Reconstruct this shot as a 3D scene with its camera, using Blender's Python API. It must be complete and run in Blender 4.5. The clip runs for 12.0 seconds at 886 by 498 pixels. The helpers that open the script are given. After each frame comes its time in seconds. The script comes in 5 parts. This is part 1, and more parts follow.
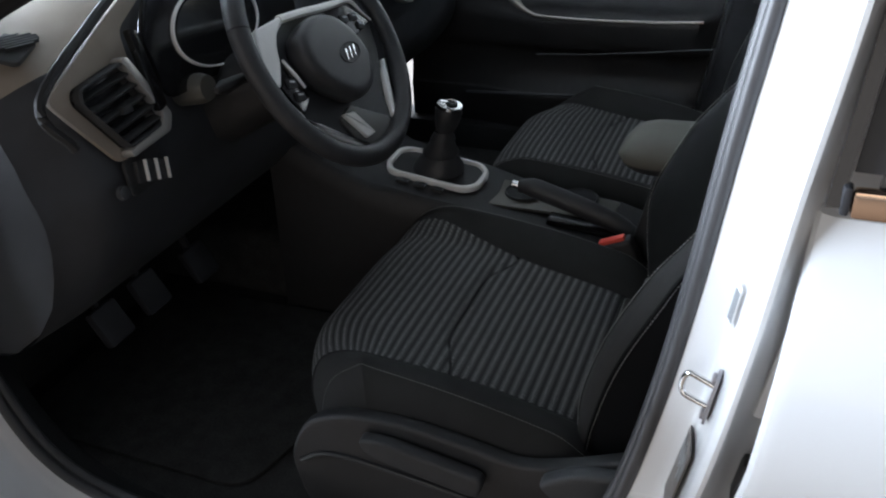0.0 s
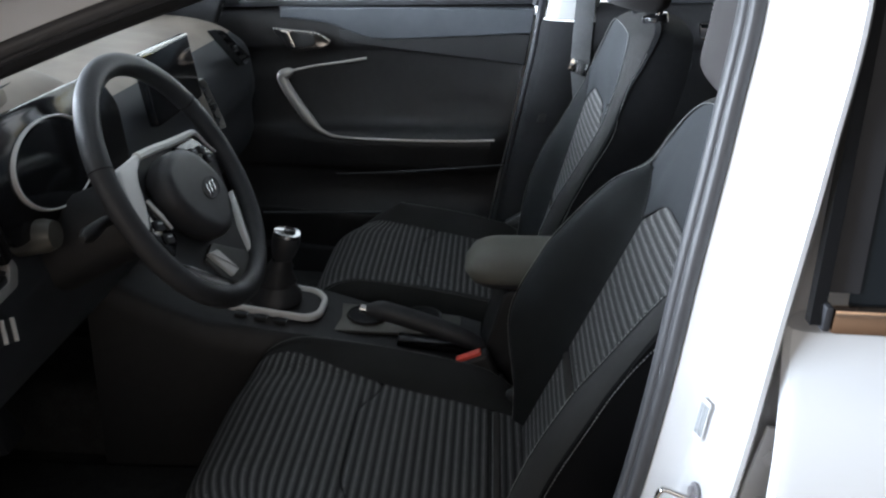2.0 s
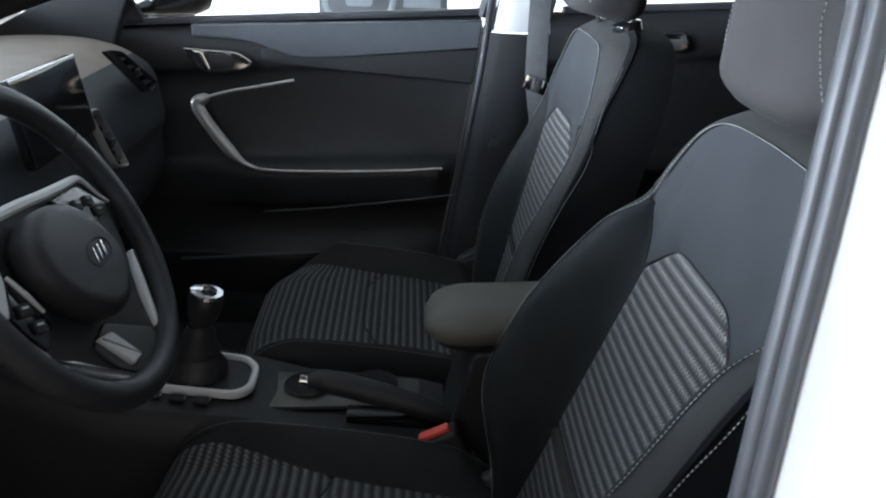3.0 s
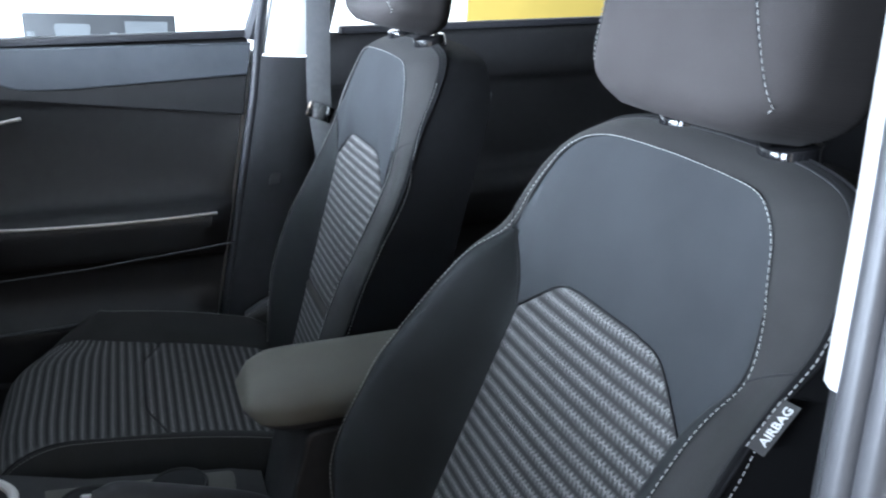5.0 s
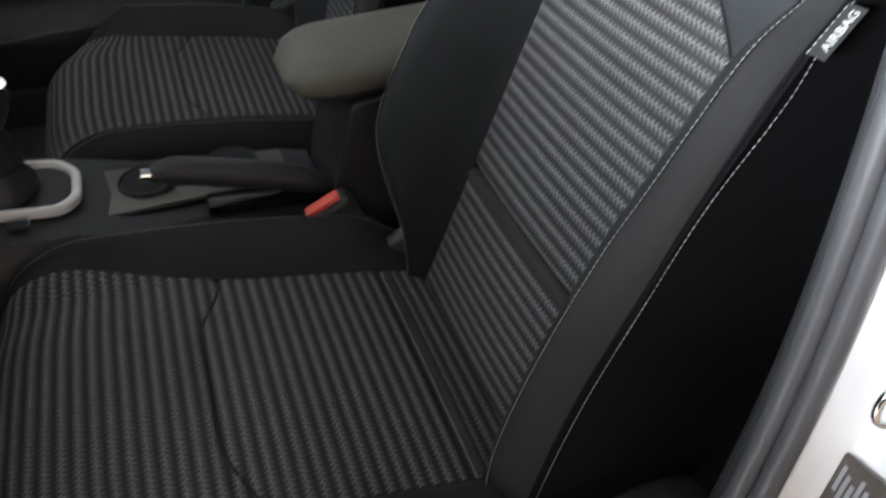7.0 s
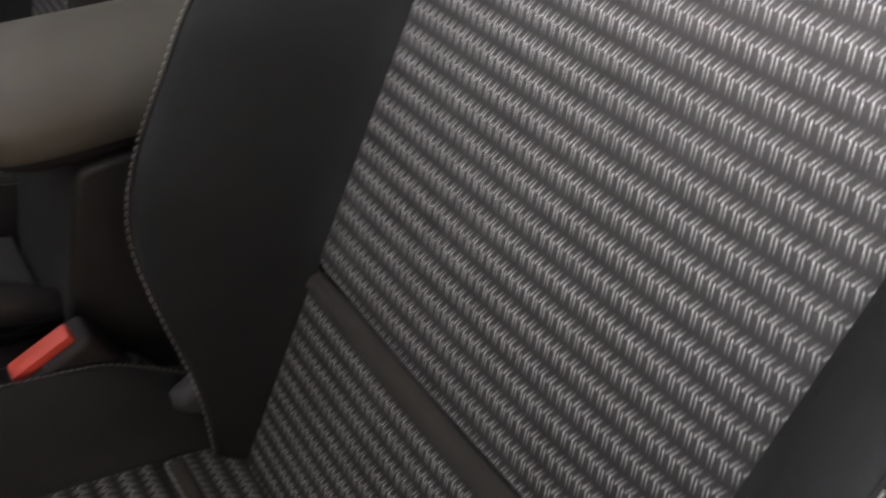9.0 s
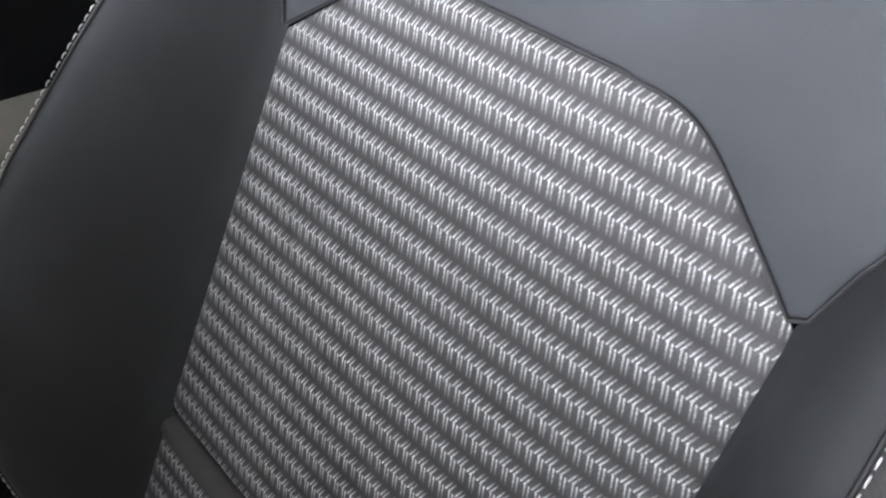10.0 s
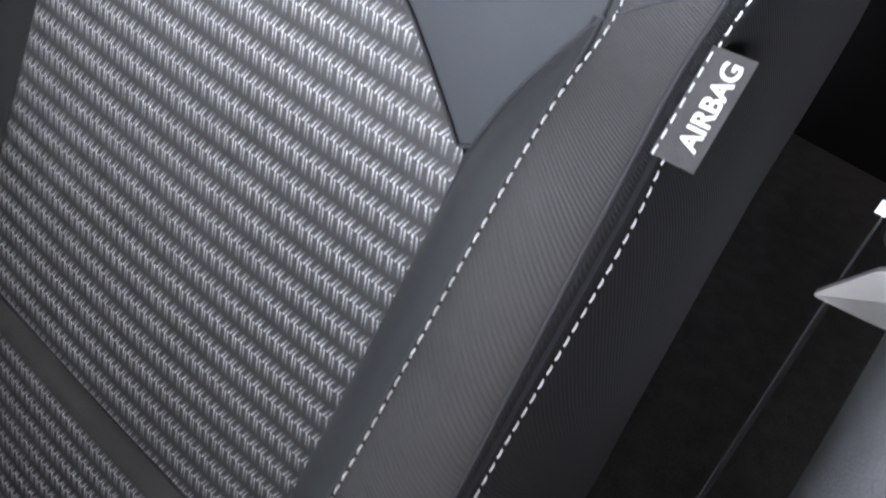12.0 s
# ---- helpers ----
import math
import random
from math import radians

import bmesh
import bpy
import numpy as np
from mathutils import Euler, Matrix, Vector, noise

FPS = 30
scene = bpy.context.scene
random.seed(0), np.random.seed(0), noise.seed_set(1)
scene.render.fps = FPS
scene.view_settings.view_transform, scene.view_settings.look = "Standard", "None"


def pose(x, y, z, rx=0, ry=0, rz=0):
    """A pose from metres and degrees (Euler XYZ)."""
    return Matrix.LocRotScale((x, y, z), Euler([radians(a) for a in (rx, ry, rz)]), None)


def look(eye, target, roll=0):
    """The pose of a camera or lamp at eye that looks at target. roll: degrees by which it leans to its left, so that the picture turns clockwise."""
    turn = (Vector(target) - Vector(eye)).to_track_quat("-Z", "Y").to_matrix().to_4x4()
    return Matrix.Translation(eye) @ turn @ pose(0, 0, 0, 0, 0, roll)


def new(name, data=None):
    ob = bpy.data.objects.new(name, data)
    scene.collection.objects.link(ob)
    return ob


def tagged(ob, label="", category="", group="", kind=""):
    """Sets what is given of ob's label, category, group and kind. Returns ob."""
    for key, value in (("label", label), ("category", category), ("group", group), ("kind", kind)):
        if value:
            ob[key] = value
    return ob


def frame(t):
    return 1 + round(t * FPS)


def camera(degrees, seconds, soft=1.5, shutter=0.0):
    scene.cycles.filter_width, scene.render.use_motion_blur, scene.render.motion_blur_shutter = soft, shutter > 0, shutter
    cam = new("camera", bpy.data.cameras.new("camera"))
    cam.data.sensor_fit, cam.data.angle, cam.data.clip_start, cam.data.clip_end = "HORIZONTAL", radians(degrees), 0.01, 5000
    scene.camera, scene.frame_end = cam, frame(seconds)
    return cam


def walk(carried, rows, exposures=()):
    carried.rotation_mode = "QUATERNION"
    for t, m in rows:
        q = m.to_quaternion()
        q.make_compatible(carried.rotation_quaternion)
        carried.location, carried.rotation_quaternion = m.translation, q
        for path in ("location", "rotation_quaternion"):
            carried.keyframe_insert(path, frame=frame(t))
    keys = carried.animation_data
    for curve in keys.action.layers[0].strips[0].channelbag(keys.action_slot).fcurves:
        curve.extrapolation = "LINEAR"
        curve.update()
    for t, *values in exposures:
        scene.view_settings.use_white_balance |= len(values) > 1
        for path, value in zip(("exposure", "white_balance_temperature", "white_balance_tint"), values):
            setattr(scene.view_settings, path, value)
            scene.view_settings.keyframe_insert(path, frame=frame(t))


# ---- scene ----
cam = camera(56.0, 12.0, 2.0, 0.3)
PATH = [
    (0, (0.111, -1.34, 1.305), (-0.562, 0.24, 0.28), -2.5),
    (0.5, (0.057, -1.344, 1.308), (-0.582, 0.27, 0.315), -1.6),
    (1, (-0.007, -1.365, 1.316), (-0.447, 0.323, 0.338), 0.2),
    (1.5, (-0.067, -1.379, 1.326), (-0.289, 0.397, 0.435), 1.1),
    (2, (-0.098, -1.353, 1.327), (-0.176, 0.477, 0.523), 2.1),
    (2.5, (-0.121, -1.252, 1.301), (-0.131, 0.61, 0.573), 2.4),
    (2.7, (-0.125, -1.195, 1.293), (-0.098, 0.656, 0.536), 2.1),
    (4.3, (-0.24, -0.931, 1.213), (0.212, 0.896, 0.529), 2.4),
    (4.5, (-0.238, -0.925, 1.216), (0.296, 0.886, 0.557), 2.7),
    (5, (-0.215, -0.921, 1.22), (0.469, 0.841, 0.567), 2.6),
    (5.5, (-0.194, -0.919, 1.215), (0.577, 0.773, 0.48), 1.9),
    (6, (-0.199, -0.923, 1.199), (0.527, 0.706, 0.294), 1.0),
    (6.5, (-0.217, -0.933, 1.184), (0.411, 0.633, 0.11), 0.3),
    (7, (-0.242, -0.941, 1.166), (0.29, 0.537, -0.071), -0.2),
    (7.2, (-0.253, -0.942, 1.161), (0.231, 0.502, -0.135), -0.4),
    (8.8, (-0.161, -0.618, 1.004), (0.706, 0.675, -0.251), 3.5),
    (9, (-0.133, -0.578, 1.007), (0.848, 0.648, -0.231), 5.2),
    (9.5, (-0.102, -0.548, 1.031), (1.026, 0.553, -0.199), 7.4),
    (10, (-0.086, -0.553, 1.062), (1.09, 0.531, -0.139), 7.0),
    (10.5, (-0.083, -0.568, 1.09), (1.12, 0.526, -0.075), 6.0),
    (11, (-0.085, -0.593, 1.109), (1.169, 0.413, -0.08), 7.1),
    (11.5, (-0.073, -0.613, 1.1), (1.221, 0.194, -0.193), 12.1),
    (12, (-0.081, -0.64, 1.075), (1.191, 0.167, -0.241), 13.9),
]
walk(cam, [(t, look(eye, target, roll)) for t, eye, target, roll in PATH],
     [(0, -0.15, 6200, 12), (0.5, 0.3, 6200, 12), (1.5, 0.35, 6250, 12), (2.0, -0.3, 6300, 12), (2.7, -0.5, 6200, 12), (4.3, 0.65, 6000, 12), (5.0, 0.2, 5900, 12), (5.5, -0.4, 5700, 12), (6.5, 0.0, 6050, 13), (7.2, 0.35, 7100, 16), (8.8, 0.35, 7600, 24), (9.5, 0.75, 7300, 23), (10.2, 0.95, 6750, 19), (11.5, 1.0, 6300, 18), (12, 0.9, 6600, 20)])

# ---- light ----
world = bpy.data.worlds.new("daylight")
scene.world = world
world.use_nodes = True
sky = world.node_tree.nodes.new("ShaderNodeTexSky")
sky.sky_type, sky.sun_disc = "NISHITA", False
sky.sun_elevation, sky.sun_rotation = radians(40), radians(250)
world.node_tree.links.new(sky.outputs[0], world.node_tree.nodes["Background"].inputs[0])
world.node_tree.nodes["Background"].inputs[1].default_value = 0.05


def area_lamp(name, eye, target, sx, sy, watts, colour):
    data = bpy.data.lights.new(name, "AREA")
    data.shape, data.size, data.size_y, data.energy, data.color = "RECTANGLE", sx, sy, watts, colour
    ob = new(name, data)
    ob.matrix_world = look(eye, target)
    return ob


# sky light that comes in through the glazed front of the showroom
area_lamp("front_daylight", (-5.9, -1.2, 1.85), (0, -0.9, 1.4), 6.4, 1.2, 2100, (0.80, 0.90, 1.0))
# unseen warm fill, added to lift the low cabin and white paint
area_lamp("warm_side_fill", (-1.4, -5.9, 2.1), (-0.6, 0, 1.3), 6.0, 2.8, 75, (1.0, 0.86, 0.70))

# ---- materials ----
MATS = {}


def node_mat(name, colour, rough=0.5, metal=0.0, spread=0.15, scale=40.0, bump=0.1, bump_scale=400.0, coat=0.0, sheen=0.0, spec=0.5):
    """A surface with colour that drifts at two scales and a fine relief."""
    if name in MATS:
        return MATS[name]
    m = bpy.data.materials.new(name)
    m.use_nodes = True
    t = m.node_tree
    p = t.nodes["Principled BSDF"]
    co = t.nodes.new("ShaderNodeTexCoord")
    n1 = t.nodes.new("ShaderNodeTexNoise")
    n1.inputs["Scale"].default_value, n1.inputs["Detail"].default_value = scale, 5
    n2 = t.nodes.new("ShaderNodeTexNoise")
    n2.inputs["Scale"].default_value, n2.inputs["Detail"].default_value = scale / 9, 3
    add = t.nodes.new("ShaderNodeMath")
    add.operation = "ADD"
    ramp = t.nodes.new("ShaderNodeMapRange")
    ramp.inputs[1].default_value, ramp.inputs[2].default_value = 0.6, 1.4
    ramp.inputs[3].default_value, ramp.inputs[4].default_value = 1 - spread, 1 + spread
    mul = t.nodes.new("ShaderNodeVectorMath")
    mul.operation = "SCALE"
    mul.inputs[0].default_value = colour
    n3 = t.nodes.new("ShaderNodeTexNoise")
    n3.inputs["Scale"].default_value, n3.inputs["Detail"].default_value = bump_scale, 4
    b = t.nodes.new("ShaderNodeBump")
    b.inputs["Strength"].default_value, b.inputs["Distance"].default_value = bump, 0.001
    rr = t.nodes.new("ShaderNodeMapRange")
    rr.inputs[1].default_value, rr.inputs[2].default_value = 0.3, 0.7
    rr.inputs[3].default_value, rr.inputs[4].default_value = max(rough - 0.07, 0.02), min(rough + 0.07, 1)
    for n in (n1, n2, n3):
        t.links.new(co.outputs["Object"], n.inputs["Vector"])
    t.links.new(n1.outputs[0], add.inputs[0])
    t.links.new(n2.outputs[0], add.inputs[1])
    t.links.new(add.outputs[0], ramp.inputs[0])
    t.links.new(ramp.outputs[0], mul.inputs["Scale"])
    t.links.new(mul.outputs[0], p.inputs["Base Color"])
    t.links.new(n2.outputs[0], rr.inputs[0])
    t.links.new(rr.outputs[0], p.inputs["Roughness"])
    t.links.new(n3.outputs[0], b.inputs["Height"])
    t.links.new(b.outputs[0], p.inputs["Normal"])
    p.inputs["Metallic"].default_value = metal
    p.inputs["Coat Weight"].default_value = coat
    p.inputs["Sheen Weight"].default_value = sheen
    p.inputs["Specular IOR Level"].default_value = spec
    MATS[name] = m
    return m


def glass(name, tint=(1, 1, 1), rough=0.0):
    if name in MATS:
        return MATS[name]
    m = bpy.data.materials.new(name)
    m.use_nodes = True
    p = m.node_tree.nodes["Principled BSDF"]
    p.inputs["Base Color"].default_value = (*tint, 1)
    p.inputs["Transmission Weight"].default_value, p.inputs["Roughness"].default_value, p.inputs["IOR"].default_value = 1, rough, 1.45
    MATS[name] = m
    return m


def math_node(t, op, a, b=None, c=None):
    n = t.nodes.new("ShaderNodeMath")
    n.operation = op
    for i, v in enumerate((a, b, c)):
        if v is None:
            continue
        if isinstance(v, (int, float)):
            n.inputs[i].default_value = v
        else:
            t.links.new(v, n.inputs[i])
    return n.outputs[0]


def striped_cloth(name, pitch, light, dark):
    """Woven cloth: rows of pale saw-toothed tufts on a charcoal ground. UV is in metres."""
    m = bpy.data.materials.new(name)
    m.use_nodes = True
    t = m.node_tree
    p = t.nodes["Principled BSDF"]
    uv = t.nodes.new("ShaderNodeUVMap")
    sep = t.nodes.new("ShaderNodeSeparateXYZ")
    t.links.new(uv.outputs[0], sep.inputs[0])
    u, v = sep.outputs[0], sep.outputs[1]
    h = math_node(t, "FRACT", math_node(t, "ADD", math_node(t, "DIVIDE", v, pitch), 0.07))

    def strokes(along, gate):
        """Two bright yarns and a gap in every tooth."""
        f = math_node(t, "FRACT", math_node(t, "DIVIDE", along, TOOTH))
        wave = math_node(t, "MULTIPLY_ADD", math_node(t, "SINE", math_node(t, "MULTIPLY_ADD", f, 2 * math.pi / 0.33, -1.6)), 0.5, 0.5)
        wave = math_node(t, "POWER", wave, 1.5)
        gated = math_node(t, "MULTIPLY_ADD", math_node(t, "LESS_THAN", f, gate), 0.96, 0.04)
        return math_node(t, "MULTIPLY", wave, gated)

    # yarns hang straight under the crest of a row and fan out slanting above it
    hang = math_node(t, "POWER", math_node(t, "MAXIMUM", math_node(t, "DIVIDE", math_node(t, "SUBTRACT", h, 0.05), 0.53), 0.0), 1.3)
    hang = math_node(t, "MULTIPLY", hang, math_node(t, "LESS_THAN", h, 0.58))
    lean = math_node(t, "MULTIPLY_ADD", math_node(t, "SUBTRACT", h, 0.57), pitch * 0.42, u)
    fan = math_node(t, "MAXIMUM", math_node(t, "DIVIDE", math_node(t, "SUBTRACT", 0.95, h), 0.38), 0.0)
    fan = math_node(t, "MULTIPLY", fan, math_node(t, "GREATER_THAN", h, 0.55))
    droop = math_node(t, "MULTIPLY_ADD", math_node(t, "SUBTRACT", h, 0.57), pitch * -0.30, u)
    low_yarn = math_node(t, "MULTIPLY", hang, strokes(droop, 0.66))
    high_yarn = math_node(t, "MULTIPLY", fan, strokes(math_node(t, "ADD", lean, -TOOTH * 0.38), 0.72))
    height = math_node(t, "MAXIMUM", low_yarn, high_yarn)
    band = math_node(t, "MAXIMUM", hang, fan)
    height = math_node(t, "MULTIPLY_ADD", band, 0.07, math_node(t, "MULTIPLY", height, 0.93))
    noise_n = t.nodes.new("ShaderNodeTexNoise")
    noise_n.inputs["Scale"].default_value, noise_n.inputs["Detail"].default_value = 260, 3
    t.links.new(uv.outputs[0], noise_n.inputs["Vector"])
    glint_n = t.nodes.new("ShaderNodeTexNoise")
    glint_n.inputs["Scale"].default_value, glint_n.inputs["Detail"].default_value = 1100, 2
    t.links.new(uv.outputs[0], glint_n.inputs["Vector"])
    glint = math_node(t, "POWER", math_node(t, "MULTIPLY", glint_n.outputs[0], 1.75), 3.0)
    speck = math_node(t, "MULTIPLY", math_node(t, "MULTIPLY_ADD", noise_n.outputs[0], 0.8, 0.6), math_node(t, "MULTIPLY_ADD", glint, 0.85, 0.45))
    tone = math_node(t, "MULTIPLY", height, speck)
    mix = t.nodes.new("ShaderNodeMix")
    mix.data_type, mix.clamp_factor = "RGBA", False
    t.links.new(tone, mix.inputs["Factor"])
    mix.inputs["A"].default_value, mix.inputs["B"].default_value = (*dark, 1), (*light, 1)
    t.links.new(mix.outputs["Result"], p.inputs["Base Color"])
    fine = t.nodes.new("ShaderNodeTexNoise")
    fine.inputs["Scale"].default_value = 1500
    t.links.new(uv.outputs[0], fine.inputs["Vector"])
    relief = math_node(t, "MULTIPLY_ADD", fine.outputs[0], 0.25, height)
    b = t.nodes.new("ShaderNodeBump")
    b.inputs["Strength"].default_value, b.inputs["Distance"].default_value = 0.8, 0.0012
    t.links.new(relief, b.inputs["Height"])
    t.links.new(b.outputs[0], p.inputs["Normal"])
    p.inputs["Roughness"].default_value = 0.55
    p.inputs["Specular IOR Level"].default_value = 0.16
    MATS[name] = m
    return m


def twill_cloth(name, colour, period=0.0016, slope=0.5, strength=0.4, contrast=0.1, spec=0.2):
    """Plain cloth with a fine diagonal rib. UV is in metres."""
    m = bpy.data.materials.new(name)
    m.use_nodes = True
    t = m.node_tree
    p = t.nodes["Principled BSDF"]
    uv = t.nodes.new("ShaderNodeUVMap")
    sep = t.nodes.new("ShaderNodeSeparateXYZ")
    t.links.new(uv.outputs[0], sep.inputs[0])
    d = math_node(t, "MULTIPLY_ADD", sep.outputs[0], slope, sep.outputs[1])
    rib = math_node(t, "MULTIPLY_ADD", math_node(t, "SINE", math_node(t, "MULTIPLY", d, 2 * math.pi / period)), 0.5, 0.5)
    n1 = t.nodes.new("ShaderNodeTexNoise")
    n1.inputs["Scale"].default_value, n1.inputs["Detail"].default_value = 14, 4
    t.links.new(uv.outputs[0], n1.inputs["Vector"])
    n2 = t.nodes.new("ShaderNodeTexNoise")
    n2.inputs["Scale"].default_value = 1300
    t.links.new(uv.outputs[0], n2.inputs["Vector"])
    shade = math_node(t, "MULTIPLY_ADD", n1.outputs[0], 0.5, 0.52)
    shade = math_node(t, "MULTIPLY_ADD", rib, contrast, math_node(t, "MULTIPLY_ADD", n2.outputs[0], 0.35, shade))
    mul = t.nodes.new("ShaderNodeVectorMath")
    mul.operation = "SCALE"
    mul.inputs[0].default_value = colour
    t.links.new(shade, mul.inputs["Scale"])
    t.links.new(mul.outputs[0], p.inputs["Base Color"])
    b = t.nodes.new("ShaderNodeBump")
    b.inputs["Strength"].default_value, b.inputs["Distance"].default_value = strength, 0.0005
    t.links.new(math_node(t, "MULTIPLY_ADD", n2.outputs[0], 0.6, rib), b.inputs["Height"])
    t.links.new(b.outputs[0], p.inputs["Normal"])
    p.inputs["Roughness"].default_value = 0.8
    p.inputs["Sheen Weight"].default_value, p.inputs["Sheen Roughness"].default_value = 0.02, 0.45
    p.inputs["Specular IOR Level"].default_value = spec
    MATS[name] = m
    return m


TOOTH = 0.0057
PITCH = 0.0138
CLOTH_STRIPE = striped_cloth("striped cloth", PITCH, (0.43, 0.425, 0.42), (0.027, 0.0265, 0.0262))
CLOTH_UPPER = twill_cloth("smooth slate cloth", (0.026, 0.0285, 0.031), 0.0009, 0.9, 0.08, 0.03)
CLOTH_SIDE = twill_cloth("charcoal bolster cloth", (0.0245, 0.0242, 0.0238), 0.0013, 0.35, 0.28, 0.12)
CLOTH_HEAD = twill_cloth("warm grey headrest cloth", (0.037, 0.0335, 0.033), 0.0013, 0.35, 0.2, 0.08)
CLOTH_BAND = twill_cloth("brown-grey band cloth", (0.042, 0.039, 0.036), 0.0011, 0.35, 0.3, 0.12)
CLOTH_BOLSTER = twill_cloth("dark charcoal bolster cloth", (0.0160, 0.0173, 0.0180), 0.0011, 0.9, 0.1, 0.05)
CLOTH_DARK = twill_cloth("black side cloth", (0.0070, 0.0070, 0.0075), 0.0014, 0.6, 0.35, 0.1, 0.05)
THREAD = node_mat("pale grey thread", (0.36, 0.36, 0.35), 0.7, 0, 0.2, 500, 0.3, 3000)
SEAM = node_mat("dark seam", (0.012, 0.012, 0.013), 0.9)
PLASTIC = node_mat("grained black plastic", (0.021, 0.021, 0.022), 0.5, 0, 0.2, 60, 0.35, 1400)
PLASTIC_MATT = node_mat("matt black plastic", (0.020, 0.0203, 0.0217), 0.8, 0, 0.15, 50, 0.3, 1300, 0, 0.0, 0.25)
PLASTIC_SOFT = node_mat("soft charcoal plastic", (0.025, 0.0257, 0.0272), 0.55, 0, 0.15, 30, 0.3, 1100)
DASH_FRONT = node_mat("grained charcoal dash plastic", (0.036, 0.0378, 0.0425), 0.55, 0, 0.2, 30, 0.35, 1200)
# windscreen glare on the black pad is put into this pale colour
DASH_TOP = node_mat("grey-brown dash skin with glare", (0.32, 0.27, 0.22), 0.55, 0, 0.2, 18, 0.35, 1000)
GLOSS = node_mat("gloss black plastic", (0.01, 0.01, 0.011), 0.12, 0, 0.1, 30, 0.02, 300)
SILVER = node_mat("satin silver trim", (0.58, 0.56, 0.53), 0.36, 0.7, 0.08, 30, 0.04, 900)
SATIN = node_mat("bright satin silver paint", (0.80, 0.78, 0.75), 0.36, 0.0, 0.06, 40, 0.03, 900)
SMOKED = node_mat("smoked grey plastic", (0.07, 0.068, 0.062), 0.4, 0, 0.12, 40, 0.05, 700)
CHROME = node_mat("chrome", (0.82, 0.82, 0.82), 0.1, 1.0, 0.04, 20, 0.01, 200)
LEATHER = node_mat("black wheel leather", (0.030, 0.030, 0.0325), 0.45, 0, 0.2, 50, 0.35, 900)
RUBBER = node_mat("black rubber", (0.036, 0.037, 0.042), 0.5, 0, 0.15, 40, 0.2, 700)
CARPET = node_mat("black carpet", (0.05, 0.0493, 0.0487), 0.95, 0, 0.4, 300, 0.9, 1500, 0, 0.0, 0.08)
PAINT = node_mat("white car paint", (0.8, 0.81, 0.82), 0.25, 0, 0.02, 6, 0.02, 60, 0.6)
TRIM_PALE = node_mat("pale grey pillar trim", (0.55, 0.55, 0.54), 0.6, 0, 0.06, 20, 0.2, 1200)
TRIM_GREY = node_mat("slate pillar trim", (0.045, 0.048, 0.052), 0.55, 0, 0.1, 20, 0.25, 1200)
ARM_CLOTH = node_mat("grey-brown armrest vinyl", (0.085, 0.079, 0.063), 0.6, 0, 0.15, 25, 0.3, 1300)
PLATE = node_mat("satin grey console plate", (0.13, 0.125, 0.11), 0.35, 0.3, 0.15, 40, 0.1, 900)
RED = node_mat("red plastic", (0.75, 0.08, 0.05), 0.4, 0, 0.08, 60, 0.1, 500)
# near seal's rubber, lightened for the daylight that falls on it
SEAL_GREY = node_mat("daylit grey rubber seal", (0.062, 0.062, 0.066), 0.42, 0, 0.15, 40, 0.1, 700)
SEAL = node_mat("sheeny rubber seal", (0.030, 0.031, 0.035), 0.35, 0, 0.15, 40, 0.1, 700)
BELT = node_mat("grey belt webbing", (0.09, 0.092, 0.095), 0.8, 0, 0.15, 120, 0.6, 900)
BELT_BLACK = node_mat("black belt webbing", (0.012, 0.012, 0.013), 0.8, 0, 0.15, 120, 0.6, 900)
LABEL = node_mat("black woven label", (0.019, 0.0184, 0.018), 0.8, 0, 0.2, 200, 0.4, 1500)
LETTER_WHITE = node_mat("off-white woven lettering", (0.42, 0.42, 0.41), 0.8, 0, 0.15, 400, 0.3, 2500)
WHITE = node_mat("white print", (0.8, 0.8, 0.8), 0.7, 0, 0.08, 200, 0.2, 1000)
WALL = node_mat("white wall paint", (0.8, 0.8, 0.79), 0.7, 0, 0.03, 3, 0.1, 150)
TILE = node_mat("warm grey floor tile", (0.23, 0.175, 0.13), 0.25, 0, 0.08, 4, 0.03, 60)
# for unseen walls and ceiling, kept dark so less light bounces into the car
WALL_GREY = node_mat("unseen dark wall paint", (0.12, 0.12, 0.118), 0.75, 0, 0.05, 3, 0.1, 150)
YELLOW = node_mat("yellow board", (0.78, 0.58, 0.13), 0.5, 0, 0.15, 2, 0.05, 100)
STICKER = node_mat("dark brown printed film", (0.10, 0.085, 0.075), 0.35, 0, 0.3, 300, 0.05, 600)
# bluish reflection of the windows is put into the pad's colour
DOOR_PAD = node_mat("soft door pad with window sheen", (0.078, 0.087, 0.099), 0.6, 0, 0.15, 30, 0.3, 1100)
POSTER_DARK = node_mat("dark poster print", (0.12, 0.125, 0.135), 0.4, 0, 0.3, 4, 0.02, 100)
POSTER_GREY = node_mat("grey poster print", (0.3, 0.32, 0.34), 0.4, 0, 0.2, 6, 0.02, 100)
ZINC = node_mat("dull zinc", (0.40, 0.39, 0.41), 0.45, 0.85, 0.12, 60, 0.08, 700)
BRONZE = node_mat("bright belt moulding", (0.75, 0.55, 0.42), 0.16, 1.0, 0.1, 15, 0.02, 200)
TINT = node_mat("tinted glass", (0.02, 0.024, 0.028), 0.05, 0, 0.05, 5, 0.0, 10)
# glow added so that the far side of the room stays bright white
FAR_GLOW = bpy.data.materials.new("white far glow")
FAR_GLOW.use_nodes = True
